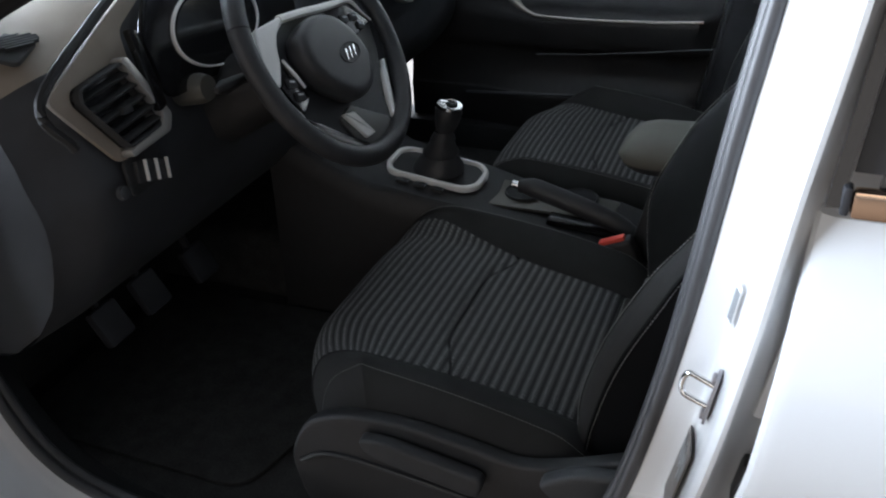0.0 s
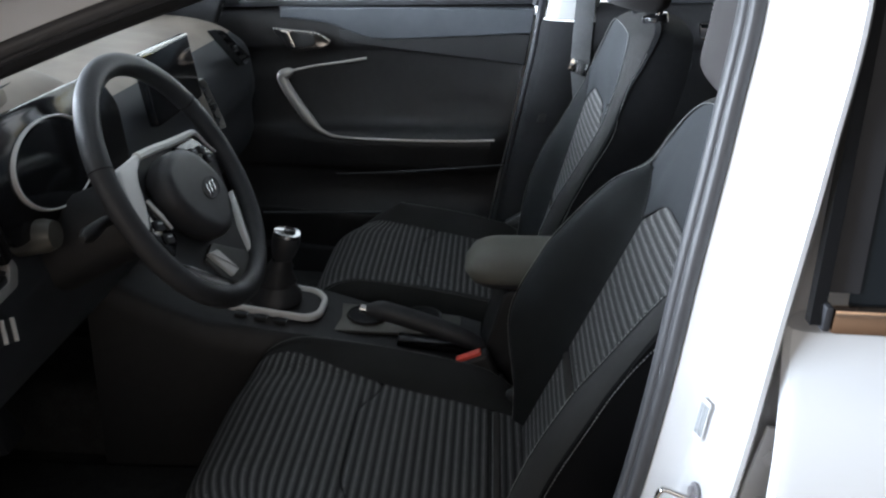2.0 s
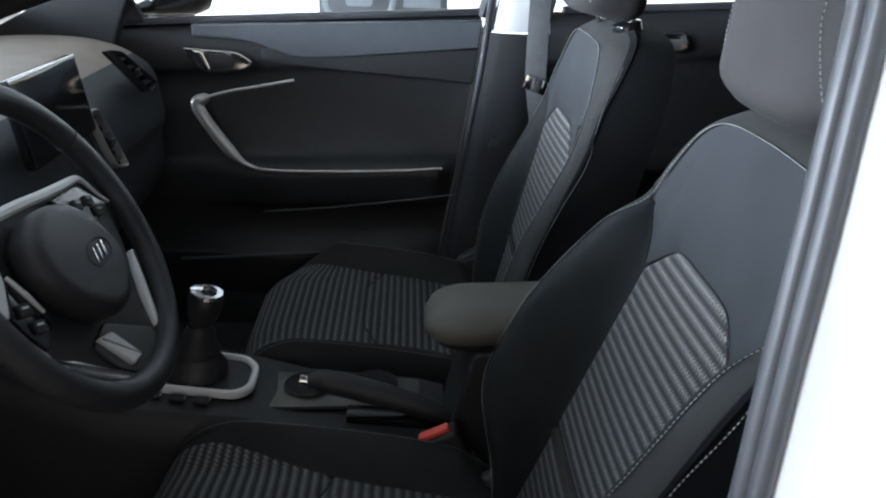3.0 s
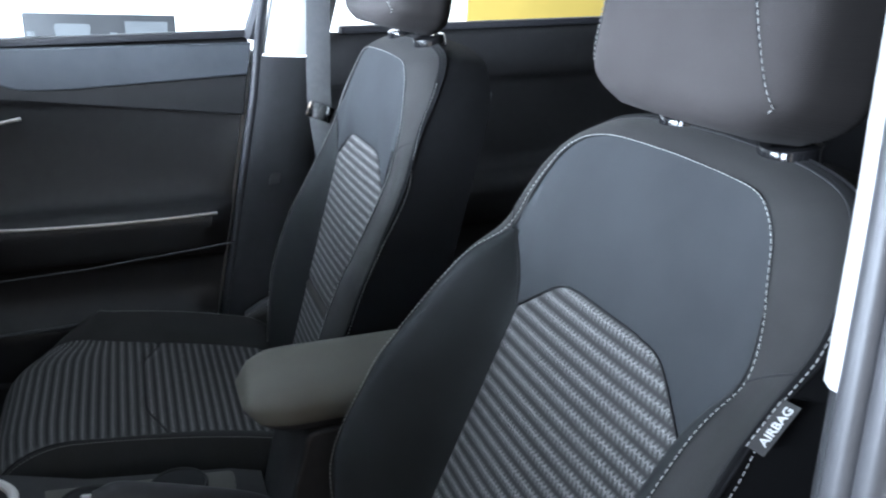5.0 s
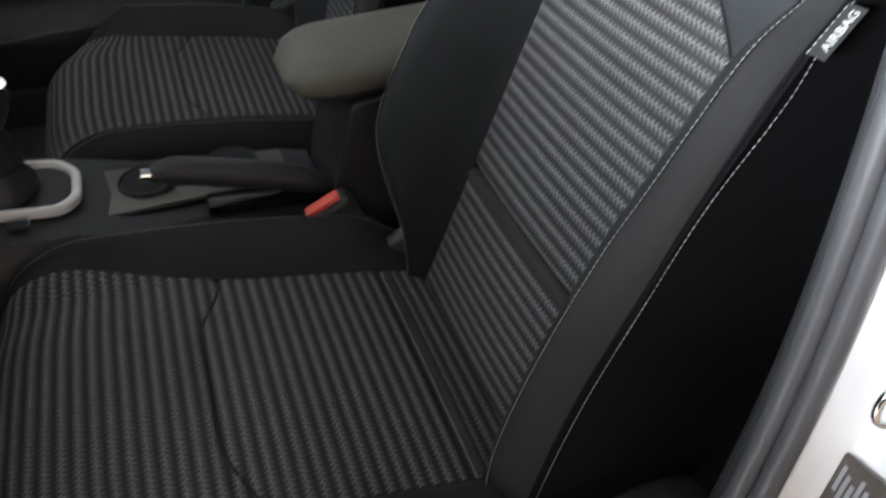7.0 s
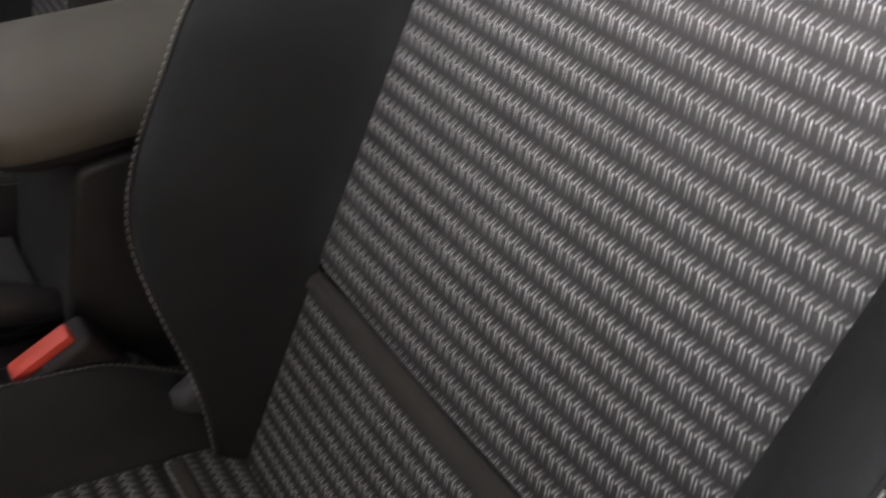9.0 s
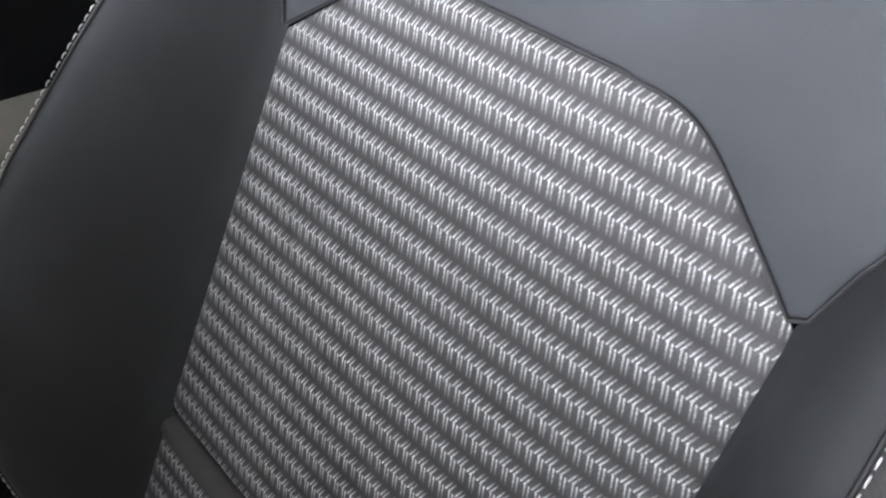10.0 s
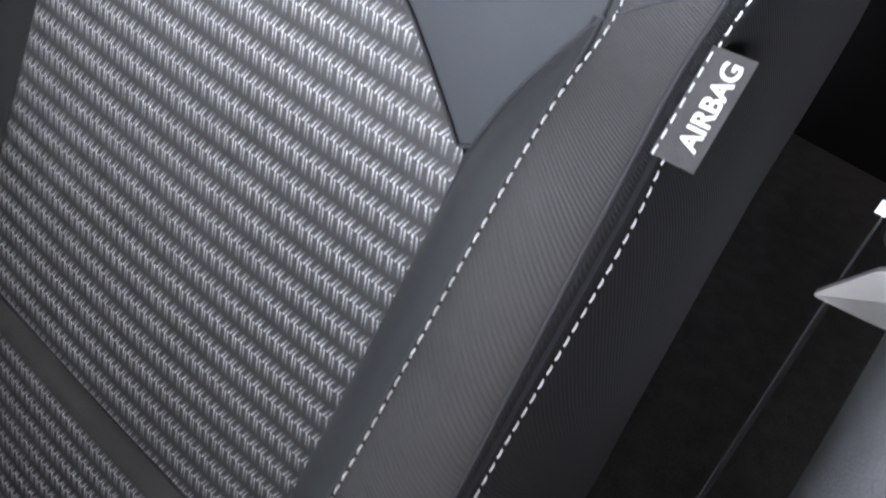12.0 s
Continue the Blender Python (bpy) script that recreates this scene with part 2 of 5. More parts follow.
FAR_GLOW.node_tree.nodes["Principled BSDF"].inputs["Emission Color"].default_value = (0.90, 0.96, 1.0, 1)
FAR_GLOW.node_tree.nodes["Principled BSDF"].inputs["Emission Strength"].default_value = 2.2
GLASS = glass("clear glass", (0.93, 0.97, 0.96))

# ---- helpers for meshes ----


def part(name, bm, material, parent=None, label="", smooth=True, shadow=True):
    me = bpy.data.meshes.new(name)
    bm.normal_update()
    bm.to_mesh(me)
    bm.free()
    for p in me.polygons:
        p.use_smooth = smooth
    if smooth:
        me.set_sharp_from_angle(angle=radians(42))
    me.materials.append(material)
    ob = new(name, me)
    if parent is not None:
        ob.parent = parent
    if label:
        ob["label"] = label
    if not shadow:
        ob.visible_shadow = False
    return ob


def thing(name, label, category, group="", kind="", at=(0, 0, 0)):
    ob = new(name)
    ob.empty_display_size = 0.05
    ob.location = at
    return tagged(ob, label, category, group, kind)


def spline(pts, n, closed=False):
    """n points on a smooth curve through pts."""
    pts = [Vector(p) for p in pts]
    k = len(pts)
    out = []
    spans = k if closed else k - 1
    for i in range(n):
        s = i * spans / (n if closed else n - 1)
        j = min(int(s), spans - 1)
        f = s - j
        if closed:
            p0, p1, p2, p3 = (pts[(j + d) % k] for d in (-1, 0, 1, 2))
        else:
            p1, p2 = pts[j], pts[j + 1]
            p0 = pts[j - 1] if j else p1 * 2 - p2
            p3 = pts[j + 2] if j + 2 < k else p2 * 2 - p1
        out.append(0.5 * (2 * p1 + (p2 - p0) * f + (2 * p0 - 5 * p1 + 4 * p2 - p3) * f * f + (3 * p1 - p0 - 3 * p2 + p3) * f ** 3))
    return out


def grid(rows, uvs=None, wrap=False, bm=None, cap=False):
    """A skin over rows of points."""
    bm = bm or bmesh.new()
    layer = bm.loops.layers.uv.verify() if uvs else None
    vs = [[bm.verts.new(p) for p in row] for row in rows]
    m = len(rows[0])
    for i in range(len(rows) - 1):
        for j in range(m if wrap else m - 1):
            k = (j + 1) % m
            ids = ((i, j), (i, k), (i + 1, k), (i + 1, j))
            try:
                f = bm.faces.new([vs[a][b] for a, b in ids])
            except ValueError:
                continue
            if uvs:
                for loop, (a, b) in zip(f.loops, ids):
                    loop[layer].uv = uvs[a][b]
    if cap:
        for row in (vs[0][::-1], vs[-1]):
            bm.faces.new(row)
    return bm


def tube(path, r, n=8, closed=False, bm=None, flat=1.0, up=(0, 0, 1)):
    """A round or flattened bar along a path."""
    path = [Vector(p) for p in path]
    rows = []
    k = len(path)
    for i, p in enumerate(path):
        a, b = path[(i - 1) % k] if (closed or i) else p, path[(i + 1) % k] if (closed or i < k - 1) else p
        d = (b - a).normalized()
        s = d.cross(Vector(up))
        s = s.normalized() if s.length > 1e-4 else d.orthogonal().normalized()
        q = s.cross(d)
        rr = r[i] if isinstance(r, (list, tuple)) else r
        rows.append([p + s * rr * math.cos(2 * math.pi * j / n) + q * rr * flat * math.sin(2 * math.pi * j / n) for j in range(n)])
    if closed:
        rows.append(rows[0])
    bm = grid(rows, wrap=True, bm=bm, cap=not closed)
    if closed:
        bmesh.ops.remove_doubles(bm, verts=bm.verts, dist=1e-6)
    return bm


def slab(outline, depth, m=None, bevel=0.0, segs=2, bm=None):
    """An outline in x, y given depth along z, with rounded edges."""
    own = bmesh.new()
    vs = [own.verts.new((p[0], p[1], 0)) for p in outline]
    f = own.faces.new(vs)
    f.normal_update()
    if f.normal.z > 0:
        f.normal_flip()
    top = bmesh.ops.extrude_face_region(own, geom=[f])
    bmesh.ops.translate(own, verts=[v for v in top["geom"] if isinstance(v, bmesh.types.BMVert)], vec=(0, 0, depth))
    bmesh.ops.recalc_face_normals(own, faces=own.faces)
    if bevel:
        edges = [e for e in own.edges if abs(e.verts[0].co.z - e.verts[1].co.z) < 1e-7]
        bmesh.ops.bevel(own, geom=edges, offset=bevel, segments=segs, affect="EDGES", profile=0.6)
    if m is not None:
        bmesh.ops.transform(own, matrix=m, verts=own.verts)
    if bm is None:
        return own
    tmp = bpy.data.meshes.new("tmp")
    own.to_mesh(tmp)
    own.free()
    bm.from_mesh(tmp)
    bpy.data.meshes.remove(tmp)
    return bm


def rbox(sx, sy, sz, r=0.004, m=None, segs=2, bm=None):
    own = bmesh.new()
    bmesh.ops.create_cube(own, size=1)
    bmesh.ops.scale(own, vec=(sx, sy, sz), verts=own.verts)
    if r:
        bmesh.ops.bevel(own, geom=own.edges[:], offset=r, segments=segs, affect="EDGES", profile=0.6)
    if m is not None:
        bmesh.ops.transform(own, matrix=m, verts=own.verts)
    if bm is None:
        return own
    tmp = bpy.data.meshes.new("tmp")
    own.to_mesh(tmp)
    own.free()
    bm.from_mesh(tmp)
    bpy.data.meshes.remove(tmp)
    return bm


def rounded(outline, r, n=4):
    """The outline with its corners rounded."""
    out = []
    k = len(outline)
    for i in range(k):
        p0, p, p1 = (Vector(outline[(i + d) % k]) for d in (-1, 0, 1))
        a, b = (p0 - p), (p1 - p)
        ra = min(r, a.length * 0.45, b.length * 0.45)
        s, e = p + a.normalized() * ra, p + b.normalized() * ra
        for j in range(n + 1):
            f = j / n
            out.append((s * (1 - f) ** 2 + p * 2 * f * (1 - f) + e * f * f)[:])
    return out


def stitches(path, length, gap, r, bm, lift):
    """Short threads laid along a path, lifted off the cloth."""
    path = [Vector(p) for p in path]
    run, i, at = [0.0], 0, 0.0
    for a, b in zip(path, path[1:]):
        run.append(run[-1] + (b - a).length)

    def point(s):
        for j in range(len(path) - 1):
            if run[j + 1] >= s:
                return path[j].lerp(path[j + 1], (s - run[j]) / max(run[j + 1] - run[j], 1e-9))
        return path[-1]

    while at + length < run[-1]:
        a, b = point(at), point(at + length)
        mid = (a + b) / 2 + lift * 0.6
        tube([a - lift * 0.3, a + lift * 0.3, mid, b + lift * 0.3, b - lift * 0.3], [r * 0.5, r, r * 1.1, r, r * 0.5], 5, False, bm)
        at += length + gap
    return bm


def frame_matrix(origin, x, y, z):
    return Matrix((( x[0], y[0], z[0], origin[0]), (x[1], y[1], z[1], origin[1]), (x[2], y[2], z[2], origin[2]), (0, 0, 0, 1)))

# ---- front seats ----
CREASE = Vector((-0.015, 0, 0.505))

# half contours of the backrest: sideways, up along it, out of its plane
STITCH = {"out": [(0.165, 0.0, 0.04), (0.178, 0.08, 0.068), (0.186, 0.18, 0.080), (0.187, 0.28, 0.075), (0.185, 0.34, 0.063), (0.178, 0.44, 0.038),
                  (0.1695, 0.487, 0.009), (0.160, 0.527, 0.006), (0.147, 0.556, 0.005), (0.1335, 0.581, 0.004), (0.118, 0.5985, 0.004), (0.098, 0.609, 0.003), (0.06, 0.6125, 0.003), (0, 0.614, 0.003)],
          "in": [(0.147, 0.0, 0.006), (0.160, 0.07, 0.036), (0.200, 0.17, 0.090), (0.200, 0.28, 0.092), (0.192, 0.34, 0.084), (0.183, 0.44, 0.053),
                 (0.180, 0.487, 0.016), (0.179, 0.530, 0.010), (0.172, 0.558, 0.008), (0.160, 0.582, 0.006), (0.136, 0.5995, 0.005), (0.102, 0.609, 0.004), (0.06, 0.6125, 0.003), (0, 0.614, 0.003)]}
WELT = {"out": [(0.208, 0.0, 0.025), (0.216, 0.08, 0.045), (0.222, 0.18, 0.058), (0.222, 0.28, 0.055), (0.220, 0.34, 0.050), (0.213, 0.44, 0.030),
                (0.2070, 0.487, 0.013), (0.207, 0.53, -0.004), (0.202, 0.563, -0.012), (0.190, 0.592, -0.020), (0.171, 0.616, -0.028), (0.142, 0.635, -0.034), (0.085, 0.646, -0.038), (0, 0.650, -0.040)],
        "in": [(0.162, 0.0, -0.012), (0.182, 0.07, 0.016), (0.236, 0.165, 0.05), (0.238, 0.28, 0.05), (0.233, 0.34, 0.045), (0.221, 0.44, 0.022),
               (0.217, 0.487, 0.003), (0.216, 0.53, -0.006), (0.210, 0.563, -0.012), (0.197, 0.592, -0.020), (0.174, 0.616, -0.028), (0.142, 0.635, -0.034), (0.085, 0.646, -0.038), (0, 0.650, -0.040)]}
STITCH["flat"] = [(0.165, 0.0, 0.028), (0.178, 0.08, 0.044), (0.186, 0.18, 0.054), (0.187, 0.28, 0.046), (0.185, 0.34, 0.032), (0.178, 0.44, 0.010)] + [(a, b, d * 0.6) for a, b, d in STITCH["out"][6:]]
WELT["flat"] = [(0.208, 0.0, 0.008), (0.216, 0.08, 0.020), (0.222, 0.18, 0.030), (0.222, 0.28, 0.024), (0.220, 0.34, 0.014), (0.213, 0.44, -0.006), (0.2070, 0.487, -0.010)] + [(a, b, d - 0.008) for a, b, d in WELT["out"][7:]]
REAR = [(0.225, 0.0, -0.09), (0.232, 0.08, -0.1), (0.234, 0.18, -0.1), (0.232, 0.28, -0.1), (0.228, 0.34, -0.1), (0.222, 0.44, -0.1),
        (0.221, 0.487, -0.1), (0.219, 0.53, -0.1), (0.213, 0.565, -0.1), (0.200, 0.596, -0.1), (0.178, 0.622, -0.1), (0.148, 0.641, -0.1), (0.088, 0.652, -0.1), (0, 0.656, -0.1)]
BAND_LOW, BAND_HIGH = 0.1665, 0.1785
PATCH_SIDE, PATCH_SHOULDER, PATCH_TOP, PATCH_TOP_HALF = 0.1405, 0.4165, 0.4665, 0.078


def smooth_step(x):
    x = min(max(x, 0), 1)
    return x * x * (3 - 2 * x)


def patch_top(a):
    """The height at which the striped panel ends, at a sideways place."""
    a = abs(a)
    slope = (PATCH_TOP - PATCH_SHOULDER) / (PATCH_SIDE - PATCH_TOP_HALF)
    edge = PATCH_TOP - (a - PATCH_TOP_HALF) * slope
    # the two edges blend in a rounded corner
    x = (PATCH_TOP - edge) / 0.012
    return PATCH_TOP - 0.012 * math.log1p(math.exp(x * 2.2)) / 2.2 + (0.0008 if a < 0.05 else 0)


def make_seat(name, at_place, out, recline, sides, label):
    seat = thing(name, label, "car seat", "front seats", at=at_place)
    BACK_UP = Vector((math.sin(recline), 0, math.cos(recline)))
    BACK_OUT = Vector((-math.cos(recline), 0, math.sin(recline)))

    def at(a, b, d):
        return CREASE + Vector((0, a, 0)) + BACK_UP * b + BACK_OUT * d

    backrest = part("backrest", grid([[at(s * p[0], p[1], p[2]) for s in (-1, 1)] for p in [(0.2, 0.02, -0.102), (0.2, 0.6, -0.102), (0.12, 0.645, -0.102)]]), PLASTIC, seat, "black plastic seat back shell")

    # striped centre panel, with its rows standing up a little
    rows, uvs = [], []
    nb, na = 150, 40
    for i in range(nb + 1):
        row, uv = [], []
        for j in range(na + 1):
            a = (2 * j / na - 1) * PATCH_SIDE
            b = 0.01 + (patch_top(a) - 0.01) * i / nb
            edge = min((PATCH_SIDE - abs(a)) / 0.006, (patch_top(a) - b) / 0.006, 1)
            groove = -0.010 * math.exp(-((b - 0.178) / 0.005) ** 2)
            d = 0.0025 * smooth_step(edge) + 0.004 * math.cos(a / PATCH_SIDE * 1.4) - 0.004 + groove
            row.append(at(a, b, d))
            uv.append((a, b))
        rows.append(row)
        uvs.append(uv)
    part("striped_panel", grid(rows, uvs), CLOTH_STRIPE, backrest, "charcoal cloth with pale saw-toothed stripes")
    # plain band let in across the panel
    rows, uvs = [], []
    for f in [i / 8 for i in range(9)]:
        b = BAND_LOW + (BAND_HIGH - BAND_LOW) * f
        d = 0.0032 - 0.0060 * f ** 3
        rows.append([at((2 * j / 24 - 1) * (PATCH_SIDE - 0.001), b, d + 0.004 * math.cos((2 * j / 24 - 1) * 1.4) - 0.004) for j in range(25)])
        uvs.append([((2 * j / 24 - 1) * PATCH_SIDE, b) for j in range(25)])
    part("plain_band", grid(rows, uvs), CLOTH_BAND, backrest, "plain brown-grey cloth")
    # cross seam low on the panel
    part("cross_seam", tube([at(a / 20 * PATCH_SIDE, 0.179, -0.0045) for a in range(-20, 21)], 0.0014, 6), SEAM, backrest)

    side = {out: sides[0], -out: sides[1]}
    stitch = {s: spline(STITCH[side[s]], 90) for s in (-1, 1)}
    welt = {s: spline(WELT[side[s]], 90) for s in (-1, 1)}
    rear = {s: spline(REAR, 90) for s in (-1, 1)}

    def full(line):
        return [Vector((-p.x, p.y, p.z)) for p in line[-1]] + [p.copy() for p in reversed(line[1][:-1])]

    # smooth upper panel
    ends = {s: stitch[s][min(range(90), key=lambda i: abs(stitch[s][i].y - 0.487))].x for s in (-1, 1)}
    low_line = [(a / 30 * ends[-1 if a < 0 else 1]) for a in range(-30, 31)]

    def upper_low(a):
        end = ends[-1 if a < 0 else 1]
        a = abs(a)
        if a <= PATCH_SIDE:
            return patch_top(a)
        return patch_top(PATCH_SIDE) + (0.487 - patch_top(PATCH_SIDE)) * min((a - PATCH_SIDE) / (end - PATCH_SIDE), 1) ** 0.65

    uppers = {s: sorted([(p.x, p.y, p.z) for p in stitch[s] if p.y >= 0.484]) for s in (-1, 1)}

    def upper_high(a):
        upper = uppers[-1 if a < 0 else 1]
        a = abs(a)
        for (x0, y0, z0), (x1, y1, z1) in zip(upper, upper[1:]):
            if x0 <= a <= x1:
                f = (a - x0) / max(x1 - x0, 1e-9)
                return y0 + (y1 - y0) * f, z0 + (z1 - z0) * f
        return (upper[0] if a < upper[0][0] else upper[-1])[1:]

    rows, uvs = [], []
    for i in range(25):
        row, uv = [], []
        for a in low_line:
            lo, (hi, zh) = upper_low(a), upper_high(a)
            f = i / 24
            b = lo + (hi - lo) * f
            d = (0.0 if abs(a) < PATCH_SIDE else 0.012 * (abs(a) - PATCH_SIDE) / 0.034) * (1 - f) + zh * f
            d += 0.010 * math.sin(math.pi * f) * (1 - (a / 0.18) ** 2)
            row.append(at(a, b, d - 0.001))
            uv.append((a, b))
        rows.append(row)
        uvs.append(uv)
    part("upper_panel", grid(rows, uvs), CLOTH_UPPER, backrest, "smooth slate-grey cloth")
    part("panel_seam", tube([at(a, upper_low(a) + 0.0012, 0.0009 + (0.0 if abs(a) < PATCH_SIDE else 0.012 * (abs(a) - PATCH_SIDE) / 0.034)) for a in low_line], 0.0008, 6), SEAM, backrest)

    # inner faces of the side bolsters
    for s in (-1, 1):
        inner = []
        for p in stitch[s]:
            if p.y > 0.490:
                break
            inner.append(p)
        rows, uvs = [], []
        for p in inner:
            b = p.y
            a0 = PATCH_SIDE if b <= PATCH_SHOULDER else PATCH_SIDE + (ends[s] - PATCH_SIDE) * min((b - PATCH_SHOULDER) / (0.487 - PATCH_SHOULDER), 1) ** 1.54
            a0 = min(a0, p.x - 0.004) - 0.003
            d0 = -0.0035 if b <= PATCH_SHOULDER else 0.012 * (a0 + 0.003 - PATCH_SIDE) / 0.034 - 0.003
            row, uv = [], []
            for j in range(13):
                f = j / 12
                bulge = math.sin(math.pi * f) * 0.010 * min(p.z / 0.05, 1)
                a = a0 + (p.x - a0) * f ** 0.85
                d = d0 + (p.z - d0) * smooth_step(f) ** 0.8 + bulge * 0.6
                row.append(at(s * (a - bulge * 0.5), b, d))
                uv.append((a + d, b))
            rows.append(row)
            uvs.append(uv)
        part("side_bolster", grid(rows, uvs), CLOTH_BOLSTER, backrest, "smooth dark charcoal cloth")

    # rim between the stitched line and the welt, then the sides back to the shell
    rim_i, rim_o, rim_r = full(stitch), full(welt), full(rear)
    def rim_at(p, q, f, lift=0.0):
        x = p.lerp(q, f)
        bul = 0.006 * math.sin(math.pi * f)
        return at(x.x * (1 + bul * 1.2), x.y, x.z + bul + lift)

    def piping(b):
        """Where, across the rim, its cloth is sewn to the black piping."""
        return 0.93 - 0.09 * smooth_step((b - 0.30) / 0.16)

    rows, uvs, edge, e_uvs = [], [], [], []
    for i in range(10):
        rows.append([rim_at(p, q, piping(p.y) * i / 9, -0.0016 * (i == 9)) for p, q in zip(rim_i, rim_o)])
        uvs.append([(i / 9 * 0.045, k * 0.008) for k in range(len(rim_i))])
    for i in range(7):
        edge.append([rim_at(p, q, piping(p.y) + (1 - piping(p.y)) * i / 6, 0.0024 * math.sin(math.pi * i / 6) - 0.0016 * (1 - i / 6)) for p, q in zip(rim_i, rim_o)])
        e_uvs.append([(i / 6 * 0.006, k * 0.008) for k in range(len(rim_i))])
    part("rim_piping", grid(edge, e_uvs), CLOTH_DARK, backrest, "black piped cloth edge")
    part("piping_seam", tube([rim_at(p, q, piping(p.y), -0.0006) for p, q in zip(rim_i, rim_o)], 0.0009, 6), SEAM, backrest)
    part("rim_panel", grid(rows, uvs), CLOTH_SIDE, backrest, "ribbed charcoal cloth")
    rows, uvs = [], []
    for f in [j / 8 for j in range(9)]:
        row, uv = [], []
        for k, (p, q) in enumerate(zip(rim_o, rim_r)):
            x = p.lerp(q, f)
            bul = 0.012 * math.sin(math.pi * f)
            row.append(at(x.x * (1 + bul), x.y, x.z))
            uv.append((f * 0.12, k * 0.008))
        rows.append(row)
        uvs.append(uv)
    part("side_panel", grid(rows, uvs), CLOTH_DARK, backrest, "black cloth")
    # welt cord and stitching
    part("welt", tube([at(p.x * 1.003, p.y, p.z + 0.0006) for p in rim_o], 0.0015, 6), CLOTH_DARK, backrest)
    for s in (-1, 1):
        near = min(range(len(stitch[s])), key=lambda k: abs(stitch[s][k].y - 0.489))
        far = min(range(len(welt[s])), key=lambda k: abs(welt[s][k].y - 0.515))
        pts = []
        for j in range(25):
            f = j / 24
            k = near + (far - near) * f ** 0.9
            k0 = min(int(k), len(stitch[s]) - 2)
            p, q = stitch[s][k0].lerp(stitch[s][k0 + 1], k - k0), welt[s][k0].lerp(welt[s][k0 + 1], k - k0)
            v = rim_at(p, q, f * 0.86, 0.0003)
            v.y *= s
            pts.append(v)
        part("rim_seam", tube(pts, 0.0009, 6), SEAM, backrest)
    lift = BACK_OUT * 0.0012
    def beside(b):
        """How far the thread runs outboard of its seam, most at the fork."""
        return 0.0034 * smooth_step((b - 0.465) / 0.03) * (1 - smooth_step((b - 0.51) / 0.05))

    bm = stitches([at(p.x * 1.004 + math.copysign(beside(p.y), p.x), p.y, p.z + 0.0022) for p in rim_i], 0.0031, 0.0022, 0.00038, bmesh.new(), lift)
    tagged(part("stitching", bm, THREAD, backrest, "pale grey thread"), kind="stuff")
    bm = bmesh.new()
    for s in (-1, 1):
        pts = []
        for c, p, q in zip(stitch[s], welt[s], rear[s]):
            if p.y < 0.6:
                x = p.lerp(q, 0.020 + 0.036 * smooth_step((p.y - 0.35) / 0.08))
                low, f = at(x.x * 1.004 + 0.0011, x.y, x.z + 0.0009), piping(c.y)
                v = low.lerp(rim_at(c, p, f + (1 - f) * (1 - 0.42 * smooth_step((p.y - 0.50) / 0.06)), 0.0026), smooth_step((p.y - 0.43) / 0.08))
                v.y *= s
                pts.append(v)
        stitches(pts, 0.0031, 0.0022, 0.00038, bm, Vector((0, s * 0.0006, 0)) + BACK_OUT * 0.0008)
    tagged(part("side_stitching", bm, THREAD, backrest, "pale grey thread"), kind="stuff")
    part("stitch_seam", tube([at(p.x * 0.995, p.y, p.z + 0.0012) for p in rim_i], 0.0007, 6), SEAM, backrest)

    # woven label sewn into the outboard welt
    def welt_at(b):
        for p, q in zip(welt[out], welt[out][1:]):
            if p.y <= b <= q.y:
                return p.lerp(q, (b - p.y) / (q.y - p.y))
        return welt[out][-1]

    w0, w1 = welt_at(0.460), welt_at(0.499)
    o0, o1 = at(out * (w0.x * 1.006 - 0.0005), w0.y, w0.z), at(out * (w1.x * 1.006 - 0.0005), w1.y, w1.z)
    along = (o1 - o0).normalized()
    away = (Vector((0, out, 0)) - BACK_OUT * 0.08)
    away = (away - along * away.dot(along)).normalized()
    face = along.cross(away).normalized() * -out
    face = face if face.dot(BACK_OUT) > 0 else -face
    m = frame_matrix(o0 + face * 0.0022, away, along, face)
    tag = part("airbag_label", slab([(-0.0022, 0), (0.0122, 0), (0.0122, 0.0380), (-0.0022, 0.0374)], 0.0009, m, 0.0003), LABEL, backrest, "black woven label with white capitals", False)
    cur = bpy.data.curves.new("letters", "FONT")
    cur.body, cur.size, cur.extrude, cur.align_x, cur.align_y = "AIRBAG", 0.0084, 0.0002, "CENTER", "CENTER"
    cur.offset = 0.00018
    tmp = bpy.data.objects.new("letters", cur)
    me = bpy.data.meshes.new_from_object(tmp)
    bpy.data.objects.remove(tmp)
    me.name = "letters"
    x_axis, y_axis = (along, -away) if face.dot(along.cross(-away)) > 0 else (-along, -away)
    me.transform(frame_matrix(o0 + along * 0.020 + away * 0.0068 + face * 0.0034, x_axis, y_axis, face))
    me.materials.append(LETTER_WHITE)
    letters = new("letters", me)
    letters.parent = tag
    bm = stitches([o0 + along * (0.0385 * k / 8) + away * -0.0012 + face * 0.0034 for k in range(9)], 0.0031, 0.0022, 0.00038, bmesh.new(), face * 0.0006)
    tagged(part("label_stitching", bm, THREAD, tag, "pale grey thread"), kind="stuff")
    for k in range(4):
        part("label_tuck", rbox(0.0036, 0.0056, 0.0016, 0.0007, frame_matrix(o0 + along * (0.0055 + 0.0093 * k) - away * 0.0036 + face * 0.0016, away, along, face)), CLOTH_DARK, tag)

